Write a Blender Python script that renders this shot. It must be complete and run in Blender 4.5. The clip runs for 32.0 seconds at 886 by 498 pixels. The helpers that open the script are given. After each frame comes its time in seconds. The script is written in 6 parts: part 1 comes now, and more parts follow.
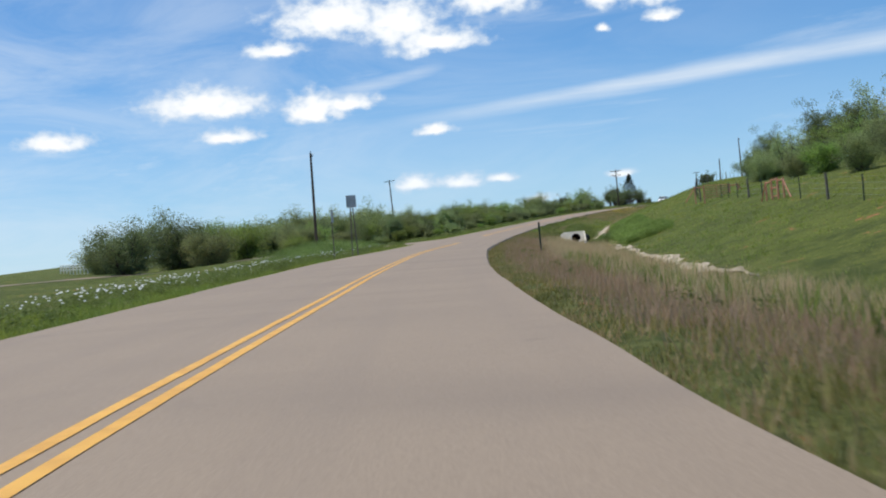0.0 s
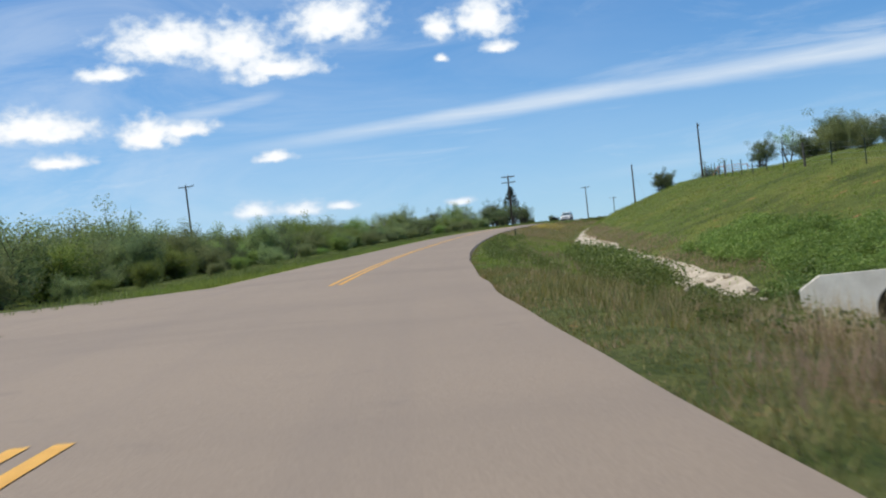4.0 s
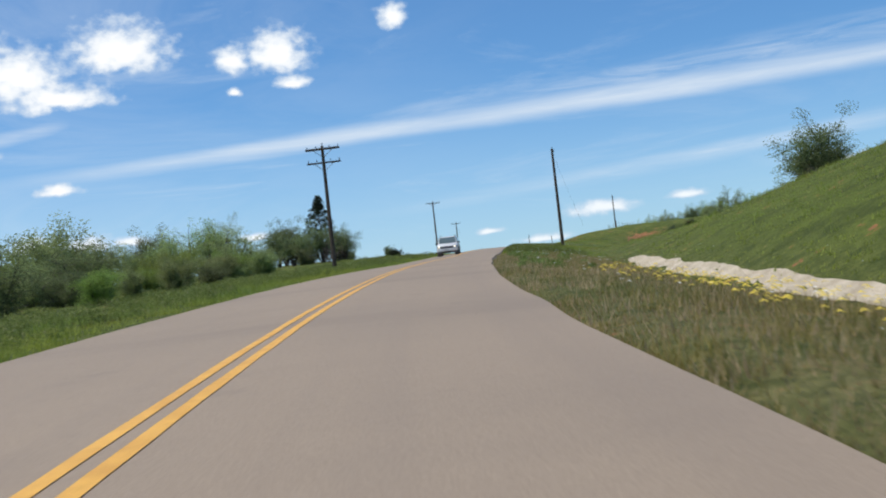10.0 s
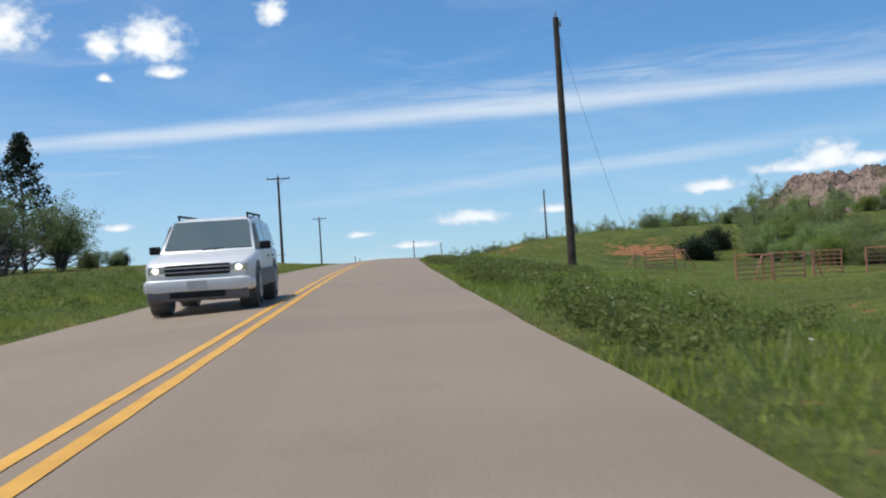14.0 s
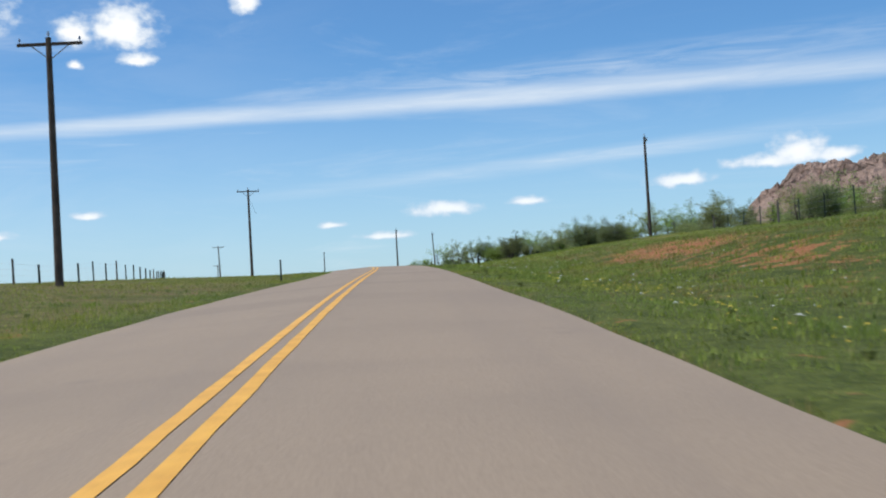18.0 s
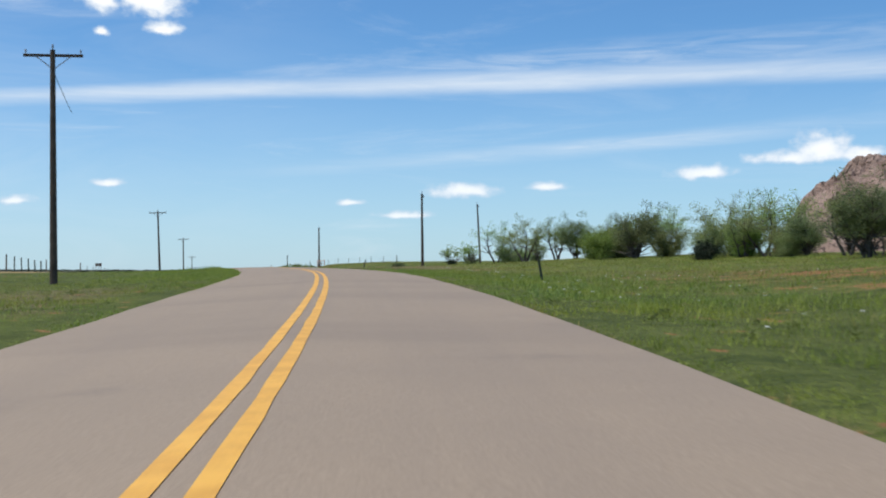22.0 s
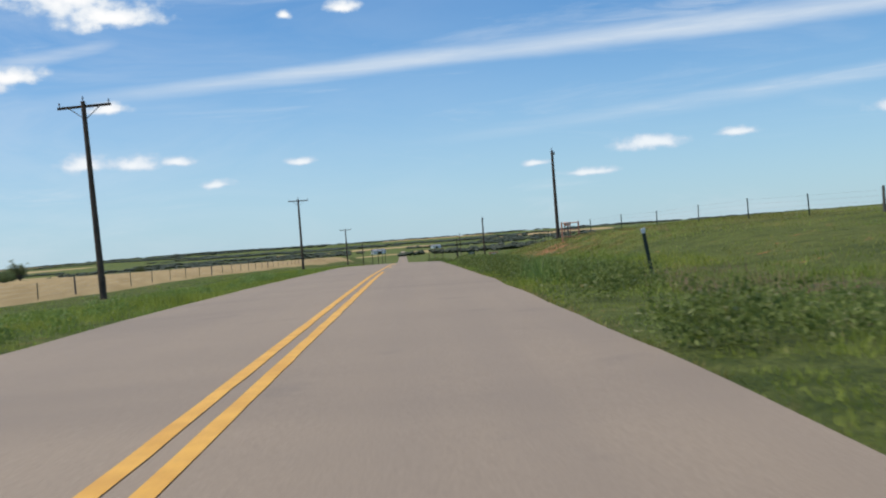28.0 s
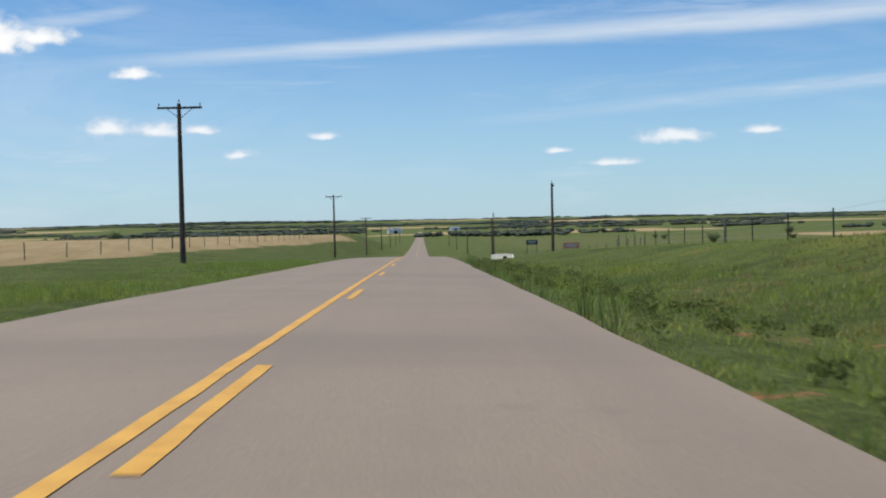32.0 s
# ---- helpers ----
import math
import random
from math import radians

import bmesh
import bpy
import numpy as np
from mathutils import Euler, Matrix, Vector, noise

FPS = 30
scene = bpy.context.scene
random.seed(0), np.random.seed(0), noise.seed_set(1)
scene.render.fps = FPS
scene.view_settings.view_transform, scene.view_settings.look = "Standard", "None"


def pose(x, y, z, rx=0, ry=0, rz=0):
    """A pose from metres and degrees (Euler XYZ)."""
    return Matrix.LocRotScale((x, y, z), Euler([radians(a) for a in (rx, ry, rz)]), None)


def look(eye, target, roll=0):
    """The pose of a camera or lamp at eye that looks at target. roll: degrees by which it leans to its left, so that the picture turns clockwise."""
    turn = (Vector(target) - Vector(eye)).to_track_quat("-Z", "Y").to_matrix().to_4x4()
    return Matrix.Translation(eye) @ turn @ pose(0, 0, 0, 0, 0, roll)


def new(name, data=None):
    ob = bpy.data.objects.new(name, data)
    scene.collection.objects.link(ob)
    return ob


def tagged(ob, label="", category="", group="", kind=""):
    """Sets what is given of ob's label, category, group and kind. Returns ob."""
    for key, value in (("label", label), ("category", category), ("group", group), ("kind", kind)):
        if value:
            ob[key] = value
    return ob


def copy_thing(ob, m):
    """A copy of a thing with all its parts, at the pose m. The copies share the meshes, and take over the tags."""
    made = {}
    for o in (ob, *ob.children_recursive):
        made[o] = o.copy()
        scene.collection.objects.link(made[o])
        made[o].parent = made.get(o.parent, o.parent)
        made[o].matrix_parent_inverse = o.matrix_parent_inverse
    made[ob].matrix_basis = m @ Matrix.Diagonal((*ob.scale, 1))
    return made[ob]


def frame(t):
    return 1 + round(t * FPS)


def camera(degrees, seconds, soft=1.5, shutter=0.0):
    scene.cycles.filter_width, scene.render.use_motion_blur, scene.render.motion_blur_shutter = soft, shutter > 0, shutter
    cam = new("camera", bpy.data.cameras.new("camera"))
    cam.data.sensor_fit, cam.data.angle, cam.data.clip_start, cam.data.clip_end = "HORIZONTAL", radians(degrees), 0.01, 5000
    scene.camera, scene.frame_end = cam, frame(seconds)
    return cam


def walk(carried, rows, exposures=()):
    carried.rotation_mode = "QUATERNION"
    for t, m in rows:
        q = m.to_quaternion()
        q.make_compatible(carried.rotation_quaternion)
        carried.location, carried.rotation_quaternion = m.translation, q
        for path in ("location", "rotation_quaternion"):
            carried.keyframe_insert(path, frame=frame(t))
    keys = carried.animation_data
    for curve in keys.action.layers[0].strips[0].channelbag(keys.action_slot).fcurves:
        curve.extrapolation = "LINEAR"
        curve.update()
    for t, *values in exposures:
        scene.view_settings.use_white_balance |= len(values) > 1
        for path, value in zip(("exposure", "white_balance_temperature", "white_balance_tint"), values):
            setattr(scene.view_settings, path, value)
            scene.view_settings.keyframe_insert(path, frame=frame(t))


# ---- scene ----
# ---- camera and its drive ----
cam = camera(42.84, 32.0, soft=2.0, shutter=0.15)
ROWS = [  # seconds, x, y, z, yaw, pitch, roll
    (0.0, 0.00, -0.00, -0.00, -0.00, 1.44, 5.06),
    (0.5, -0.15, 9.97, 0.33, -0.55, 1.52, 4.69),
    (1.0, -0.21, 19.93, 0.68, -1.80, 1.70, 4.72),
    (1.5, -0.13, 29.84, 1.05, -2.96, 1.65, 5.13),
    (2.0, 0.10, 39.67, 1.46, -3.79, 1.82, 5.71),
    (2.5, 0.48, 49.41, 1.89, -4.81, 2.11, 5.36),
    (3.0, 1.06, 59.06, 2.31, -6.02, 2.01, 4.99),
    (3.5, 1.84, 68.65, 2.71, -7.23, 2.09, 5.35),
    (4.0, 2.78, 78.19, 3.12, -8.08, 2.10, 5.61),
    (4.5, 3.85, 87.70, 3.55, -8.58, 2.21, 5.72),
    (5.0, 5.05, 97.23, 4.01, -8.86, 2.45, 5.62),
    (5.5, 6.40, 106.78, 4.50, -9.27, 2.73, 5.27),
    (6.0, 7.93, 116.38, 5.02, -10.61, 2.83, 4.62),
    (6.5, 9.62, 126.01, 5.56, -11.47, 2.78, 5.29),
    (7.0, 11.43, 135.65, 6.11, -11.73, 2.99, 5.65),
    (7.5, 13.33, 145.29, 6.67, -12.25, 3.01, 5.88),
    (8.0, 15.35, 154.92, 7.24, -13.20, 2.65, 5.66),
    (8.5, 17.50, 164.55, 7.83, -14.07, 2.68, 6.33),
    (9.0, 19.83, 174.14, 8.45, -15.19, 3.37, 5.60),
    (9.5, 22.36, 183.70, 9.07, -16.93, 2.95, 6.12),
    (10.0, 25.11, 193.18, 9.67, -18.47, 2.83, 6.36),
    (10.5, 28.05, 202.55, 10.26, -19.91, 2.45, 6.78),
    (11.0, 31.17, 211.78, 10.83, -21.07, 2.45, 6.62),
    (11.5, 34.44, 220.86, 11.38, -22.22, 2.27, 6.17),
    (12.0, 37.83, 229.84, 11.92, -23.28, 2.45, 5.37),
    (12.5, 41.32, 238.77, 12.42, -24.14, 2.60, 5.09),
    (13.0, 44.87, 247.70, 12.89, -24.83, 2.50, 4.05),
    (13.5, 48.49, 256.68, 13.34, -25.20, 2.40, 3.73),
    (14.0, 52.16, 265.79, 13.81, -25.27, 2.48, 3.66),
    (14.5, 55.86, 275.00, 14.31, -25.23, 2.52, 3.70),
    (15.0, 59.56, 284.26, 14.84, -25.08, 2.43, 3.64),
    (15.5, 63.31, 293.48, 15.36, -25.10, 2.44, 3.35),
    (16.0, 67.09, 302.66, 15.86, -24.88, 2.29, 3.38),
    (16.5, 70.92, 311.79, 16.34, -24.96, 2.13, 3.56),
    (17.0, 74.79, 320.87, 16.80, -25.47, 2.03, 3.71),
    (17.5, 78.72, 329.91, 17.24, -26.23, 1.97, 3.67),
    (18.0, 82.71, 338.90, 17.68, -26.70, 1.95, 3.26),
    (18.5, 86.75, 347.89, 18.10, -26.60, 1.91, 3.50),
    (19.0, 90.78, 356.94, 18.48, -26.51, 1.74, 3.19),
    (19.5, 94.79, 366.02, 18.82, -26.43, 1.63, 2.50),
    (20.0, 98.76, 375.10, 19.13, -26.23, 1.29, 1.87),
    (20.5, 102.72, 384.10, 19.42, -26.03, 1.19, 0.87),
    (21.0, 106.68, 393.02, 19.70, -26.50, 1.09, 0.35),
    (21.5, 110.62, 401.87, 19.98, -26.40, 1.24, 0.35),
    (22.0, 114.49, 410.68, 20.25, -25.92, 1.05, 0.61),
    (22.5, 118.24, 419.50, 20.50, -25.19, 1.00, 1.01),
    (23.0, 121.82, 428.39, 20.72, -23.78, 0.76, 1.27),
    (23.5, 125.25, 437.41, 20.91, -22.16, 0.68, 1.26),
    (24.0, 128.53, 446.59, 21.06, -21.05, 0.65, 1.24),
    (24.5, 131.66, 455.94, 21.17, -20.28, 0.40, 1.63),
    (25.0, 134.67, 465.46, 21.25, -19.31, 0.10, 2.40),
    (25.5, 137.54, 475.10, 21.32, -18.26, 0.23, 2.53),
    (26.0, 140.27, 484.79, 21.39, -17.15, 0.18, 2.85),
    (26.5, 142.86, 494.47, 21.47, -16.44, 0.03, 3.37),
    (27.0, 145.36, 504.10, 21.54, -16.19, -0.16, 3.79),
    (27.5, 147.82, 513.70, 21.60, -16.18, -0.35, 4.12),
    (28.0, 150.27, 523.29, 21.64, -16.30, -0.54, 4.37),
    (28.5, 152.74, 532.88, 21.64, -16.50, -0.70, 4.56),
    (29.0, 155.23, 542.50, 21.62, -16.76, -0.79, 4.71),
    (29.5, 157.77, 552.15, 21.56, -16.68, -0.87, 4.91),
    (30.0, 160.33, 561.77, 21.47, -16.83, -0.63, 4.77),
    (30.5, 162.89, 571.36, 21.37, -17.08, -1.03, 5.51),
    (31.0, 165.44, 580.90, 21.26, -17.14, -1.94, 3.86),
    (31.5, 167.95, 590.44, 21.15, -15.30, -1.43, 0.04),
    (32.0, 170.42, 599.97, 21.04, -15.37, -1.40, 1.26)]
walk(cam, [(r[0], pose(r[1], r[2], r[3], 90 + r[5], r[6], r[4])) for r in ROWS],
     [(0, 0.05), (5, 0.03), (12, 0.03), (18, 0.06), (24.5, 0.06), (26.5, -0.06), (32, -0.06)])

# ---- sky, sun, exposure ----
SUN_AZ, SUN_EL = radians(-72), radians(70)     # azimuth from north (y) towards east (x)
# cloud heaps: azimuth, elevation, half width, half height, all in degrees
HEAPS = [(-4.4, 13.2, 2.9, 0.85), (-1.1, 12.8, 1.8, 1.05), (0.7, 11.75, 2.2, 0.6), (3.8, 13.8, 2.1, 1.05), (-7.5, 11.9, 1.3, 0.34), (-11.2, 9.35, 2.7, 0.7),
         (-5.8, 8.9, 1.25, 0.7), (-4.1, 9.05, 1.5, 0.34), (-10.1, 7.8, 1.3, 0.33), (-18.5, 8.0, 1.5, 0.4), (0.3, 7.4, 0.85, 0.26), (9.2, 13.1, 0.8, 0.55),
         (11.6, 13.25, 1.35, 0.9), (12.1, 11.85, 0.75, 0.32), (9.2, 11.6, 0.34, 0.2), (17.5, 14.6, 0.75, 0.5), (-1.1, 4.8, 1.1, 0.36), (1.3, 4.72, 1.15, 0.34),
         (3.4, 4.75, 0.7, 0.2), (5.2, 3.5, 0.75, 0.18), (9.4, 4.35, 0.7, 0.18), (27.0, 3.9, 1.5, 0.3), (31.3, 4.1, 0.9, 0.19), (24.0, 2.75, 1.05, 0.17),
         (21.2, 3.4, 0.65, 0.15), (44.6, 5.5, 1.2, 0.62), (43.0, 5.2, 1.6, 0.3), (46.4, 5.3, 1.0, 0.3), (38.9, 4.6, 1.2, 0.3)]

class Nodes:
    """Short hand for wiring shader nodes."""

    def __init__(self, tree):
        self.tree = tree
        tree.nodes.clear()

    def add(self, kind, **values):
        n = self.tree.nodes.new(kind)
        if "operation" in values:
            n.operation = values["operation"]
        if "blend_type" in values:
            n.blend_type = values["blend_type"]
        if "data_type" in values:
            n.data_type = values["data_type"]
        if "feature" in values:
            n.feature = values["feature"]
        if "sky_type" in values:
            n.sky_type = values["sky_type"]
        if "attribute_name" in values:
            n.attribute_name = values["attribute_name"]
        if "interpolation_type" in values:
            n.interpolation_type = values["interpolation_type"]
        return n

    def link(self, a, b):
        self.tree.links.new(a, b)

    def put(self, sock, v):
        if isinstance(v, (int, float, tuple, list)):
            sock.default_value = v
        else:
            self.link(v, sock)

    def math(self, op, a, b=0.0, c=None, clamp=False):
        n = self.add("ShaderNodeMath", operation=op)
        n.use_clamp = clamp
        self.put(n.inputs[0], a)
        self.put(n.inputs[1], b)
        if c is not None:
            self.put(n.inputs[2], c)
        return n.outputs[0]

    def vec(self, op, a, b=(0, 0, 0), c=None, out=0):
        n = self.add("ShaderNodeVectorMath", operation=op)
        self.put(n.inputs[0], a)
        self.put(n.inputs[1], b)
        if c is not None:
            self.put(n.inputs[2], c)
        return n.outputs[out]

    def step(self, v, lo, hi, a=0.0, b=1.0):
        n = self.add("ShaderNodeMapRange", interpolation_type="SMOOTHSTEP")
        for i, x in enumerate((v, lo, hi, a, b)):
            self.put(n.inputs[i], x)
        return n.outputs[0]

    def noise(self, vector, scale, detail=4.0, rough=0.55, distortion=0.0):
        n = self.add("ShaderNodeTexNoise")
        if vector is not None:
            self.link(vector, n.inputs["Vector"])
        n.inputs["Scale"].default_value = scale
        n.inputs["Detail"].default_value = detail
        n.inputs["Roughness"].default_value = rough
        n.inputs["Distortion"].default_value = distortion
        return n.outputs[0]

    def mix(self, fac, a, b, blend="MIX"):
        n = self.add("ShaderNodeMix", data_type="RGBA", blend_type=blend)
        self.put(n.inputs[0], fac)
        self.put(n.inputs[6], a if not isinstance(a, tuple) else (*a, 1)[:4])
        self.put(n.inputs[7], b if not isinstance(b, tuple) else (*b, 1)[:4])
        return n.outputs[2]


def build_world():
    w = bpy.data.worlds.new("sky")
    scene.world = w
    w.use_nodes = True
    k = Nodes(w.node_tree)
    sky = k.add("ShaderNodeTexSky", sky_type="NISHITA")
    sky.sun_disc = False
    sky.sun_elevation, sky.sun_rotation = SUN_EL, SUN_AZ
    sky.altitude, sky.air_density, sky.dust_density, sky.ozone_density = 400, 1.0, 0.3, 3.0
    base = k.vec("MULTIPLY", sky.outputs[0], (0.063, 0.098, 0.124))
    d = k.add("ShaderNodeTexCoord").outputs["Generated"]
    s = k.add("ShaderNodeSeparateXYZ")
    k.link(d, s.inputs[0])
    az = k.math("MULTIPLY", k.math("ARCTAN2", s.outputs[0], s.outputs[1]), 57.2958)
    el = k.math("MULTIPLY", k.math("ARCSINE", s.outputs[2]), 57.2958)
    c = k.add("ShaderNodeCombineXYZ")
    k.link(az, c.inputs[0])
    k.link(el, c.inputs[1])
    p = c.outputs[0]
    # cumulus heaps: lumpy tops, flatter bases, torn edges
    warp = k.add("ShaderNodeTexNoise")
    k.link(k.vec("MULTIPLY", p, (1, 1.5, 1)), warp.inputs["Vector"])
    warp.inputs["Scale"].default_value, warp.inputs["Detail"].default_value, warp.inputs["Roughness"].default_value = 0.62, 5.0, 0.52
    torn = k.vec("MULTIPLY_ADD", warp.outputs["Color"], (2.1, 1.15, 0), k.vec("ADD", p, (-1.05, -0.575, 0)))
    lump = k.noise(k.vec("MULTIPLY", p, (1, 1.35, 1)), 1.5, 4, 0.5)
    near = None
    for a, e, hw, hh in HEAPS:
        # thin flat clouds are torn less than the tall heaps
        own = k.vec("MULTIPLY_ADD", k.vec("SUBTRACT", torn, p), (min(1, hw / 1.6), min(1, hh / 0.6), 0), p)
        q = k.add("ShaderNodeSeparateXYZ")
        k.link(k.vec("MULTIPLY_ADD", own, (1 / hw, 1 / hh, 0), (-a / hw, -e / hh, 0)), q.inputs[0])
        y = k.math("MAXIMUM", k.math("MULTIPLY", q.outputs[1], 0.78), k.math("MULTIPLY", q.outputs[1], -1.35))
        r = k.math("SQRT", k.math("ADD", k.math("POWER", k.math("ABSOLUTE", q.outputs[0]), 2.0), k.math("POWER", y, 2.0)))
        near = r if near is None else k.math("SMOOTH_MIN", near, r, 0.18)
    heap = k.math("SUBTRACT", k.math("MULTIPLY_ADD", lump, 1.5, 0.34), near)
    heap_mask = k.math("MULTIPLY", k.step(heap, -0.45, 0.5), k.step(el, 2.0, 9.0, 0.72, 1.0))
    # long ice streak: a sharp lower edge, with a fan that rises off it
    wisp = k.noise(k.vec("MULTIPLY", p, (0.10, 0.9, 1)), 1.0, 6, 0.6, 0.5)
    fibre = k.noise(k.vec("MULTIPLY", p, (0.16, 1.6, 1)), 1.0, 6, 0.65, 0.8)
    line = k.math("MULTIPLY_ADD", az, k.math("MULTIPLY_ADD", az, -0.00105, 0.074), 8.0)
    off = k.math("SUBTRACT", k.math("MULTIPLY_ADD", wisp, 0.5, el), k.math("ADD", line, 0.25))
    core = k.math("MULTIPLY", k.step(off, -0.62, 0.1), k.step(off, k.step(az, 0, 35, 0.75, 1.25), 0.1))
    core = k.math("MULTIPLY", core, k.math("MULTIPLY_ADD", fibre, 0.9, 0.32))
    rise = k.math("MULTIPLY", k.math("SUBTRACT", az, 6.0), 0.055)
    off_up = k.math("SUBTRACT", off, rise)
    fan = k.math("MULTIPLY", k.step(off, -0.1, 0.35), k.step(off_up, 0.7, -0.35))
    fan = k.math("MULTIPLY", k.math("MULTIPLY", fan, k.step(fibre, 0.30, 0.72)), k.math("MULTIPLY", k.step(az, 6, 22), k.step(az, 52, 34, 0.25, 0.5)))
    streak = k.math("MAXIMUM", core, fan)
    streak = k.math("MULTIPLY", streak, k.math("MULTIPLY", k.step(az, -9, 12, 0.0, 1.0), k.step(az, 30, 55, 1.0, 0.75)))
    off2 = k.math("SUBTRACT", k.math("MULTIPLY_ADD", wisp, 0.5, el), k.math("MULTIPLY_ADD", az, 0.062, 4.26))
    second = k.math("MULTIPLY", k.step(k.math("ABSOLUTE", off2), 0.62, 0.0), k.math("MULTIPLY_ADD", fibre, 1.3, -0.2))
    second = k.math("MULTIPLY", second, k.math("MULTIPLY", k.step(az, 10, 36), k.step(az, 46, 36, 0.35, 0.9)))
    off3 = k.math("SUBTRACT", k.math("MULTIPLY_ADD", wisp, 0.6, el), k.math("MULTIPLY_ADD", az, 0.19, 10.75))
    third = k.math("MULTIPLY", k.step(k.math("ABSOLUTE", off3), 0.6, 0.0), k.math("MULTIPLY", k.step(az, -8, -3.5), k.step(az, 2, -0.5, 0.0, 0.8)))
    third = k.math("MULTIPLY", third, k.math("MULTIPLY_ADD", fibre, 1.0, 0.1))
    # thin veil, thicker towards the west
    veil = k.step(k.noise(k.vec("MULTIPLY", p, (0.055, 0.33, 1)), 1.0, 7, 0.66, 1.2), 0.47, 0.78)
    veil = k.math("MULTIPLY", veil, k.step(el, 20, 4, 0.2, 0.62))
    veil = k.math("MULTIPLY", veil, k.step(az, 5, 42, 1.0, 0.25))
    milky = k.math("MULTIPLY", k.step(az, 30, -25, 0.0, 0.5), k.step(k.noise(k.vec("MULTIPLY", p, (0.06, 0.22, 1)), 1.3, 6, 0.65, 0.8), 0.3, 0.75))
    veil = k.math("MAXIMUM", veil, milky)
    thin = k.math("MAXIMUM", k.math("MAXIMUM", k.math("MAXIMUM", streak, second), third), veil, clamp=True)
    haze = k.step(el, 12.0, -1.0)
    col = k.mix(k.math("MULTIPLY", haze, k.step(az, -5, 45, 0.60, 0.50)), base, (0.54, 0.70, 0.86))
    col = k.mix(k.math("MULTIPLY", thin, 0.82), col, (0.78, 0.85, 0.92))
    white = k.mix(k.step(k.math("MULTIPLY_ADD", lump, -0.5, heap), -0.35, 0.7), (0.66, 0.76, 0.88), (1.05, 1.05, 1.05))
    col = k.mix(heap_mask, col, white)
    bg = k.add("ShaderNodeBackground")
    k.link(col, bg.inputs[0])
    bg.inputs[1].default_value = 1.0
    out = k.add("ShaderNodeOutputWorld")
    k.link(bg.outputs[0], out.inputs[0])


build_world()
sun = new("sun", bpy.data.lights.new("sun", "SUN"))
sun.data.energy, sun.data.angle, sun.data.color = 3.45, radians(0.53), (1.0, 0.96, 0.9)
to_sun = Vector((math.sin(SUN_AZ) * math.cos(SUN_EL), math.cos(SUN_AZ) * math.cos(SUN_EL), math.sin(SUN_EL)))
sun.matrix_world = look((0, 0, 200), tuple(Vector((0, 0, 200)) - to_sun))


# ---- materials ----
def material(name, rough=0.8, metal=0.0):
    m = bpy.data.materials.new(name)
    m.use_nodes = True
    k = Nodes(m.node_tree)
    b = k.add("ShaderNodeBsdfPrincipled")
    b.inputs["Roughness"].default_value, b.inputs["Metallic"].default_value = rough, metal
    o = k.add("ShaderNodeOutputMaterial")
    k.link(b.outputs[0], o.inputs[0])
    return m, k, b


def grained(name, dark, light, scale=6.0, rough=0.8, metal=0.0, bump=0.3, fine=60.0, vary=0.0, specular=0.5):
    """A two-tone surface: broad stains, fine grain, and relief."""
    m, k, b = material(name, rough, metal)
    pos = k.add("ShaderNodeTexCoord").outputs["Object"]
    n = k.math("MULTIPLY_ADD", k.noise(pos, scale, 4), 0.65, k.math("MULTIPLY", k.noise(pos, fine, 3), 0.35))
    f = k.step(n, 0.32, 0.68)
    col = k.mix(f, dark, light)
    if vary:
        r = k.add("ShaderNodeObjectInfo").outputs["Random"]
        col = k.mix(k.math("MULTIPLY", r, vary), col, tuple(c * 0.55 for c in dark))
    k.link(col, b.inputs["Base Color"])
    b.inputs["Specular IOR Level"].default_value = specular
    if bump:
        bp = k.add("ShaderNodeBump")
        bp.inputs["Strength"].default_value = bump
        bp.inputs["Distance"].default_value = 0.02
        k.link(n, bp.inputs["Height"])
        k.link(bp.outputs[0], b.inputs["Normal"])
    return m


def leafy(name, dark, light, tip=(0.25, 0.26, 0.08), thin=0.35):
    """Leaves and blades: tone varies from piece to piece, light passes through."""
    m, k, b = material(name, 0.65)
    g = k.add("ShaderNodeNewGeometry")
    r = g.outputs["Random Per Island"]
    col = k.mix(r, dark, light)
    col = k.mix(k.step(r, 0.86, 1.0), col, tip)
    pos = k.add("ShaderNodeTexCoord").outputs["Object"]
    col = k.mix(k.step(k.noise(pos, 0.35, 3), 0.35, 0.65, 0, 0.5), col, tuple(c * 0.6 for c in dark))
    orand = k.add("ShaderNodeObjectInfo").outputs["Random"]
    hsv = k.add("ShaderNodeHueSaturation")
    k.link(col, hsv.inputs["Color"])
    k.link(k.math("MULTIPLY_ADD", orand, 0.04, 0.48), hsv.inputs["Hue"])
    k.link(k.math("MULTIPLY_ADD", orand, 0.5, 0.75), hsv.inputs["Value"])
    k.link(hsv.outputs[0], b.inputs["Base Color"])
    b.inputs["Specular IOR Level"].default_value = 0.25
    t = k.add("ShaderNodeBsdfTranslucent")
    k.link(hsv.outputs[0], t.inputs["Color"])
    mix = k.add("ShaderNodeMixShader")
    mix.inputs[0].default_value = thin
    k.link(b.outputs[0], mix.inputs[1])
    k.link(t.outputs[0], mix.inputs[2])
    out = [n for n in k.tree.nodes if n.bl_idname == "ShaderNodeOutputMaterial"][0]
    k.link(mix.outputs[0], out.inputs[0])
    return m


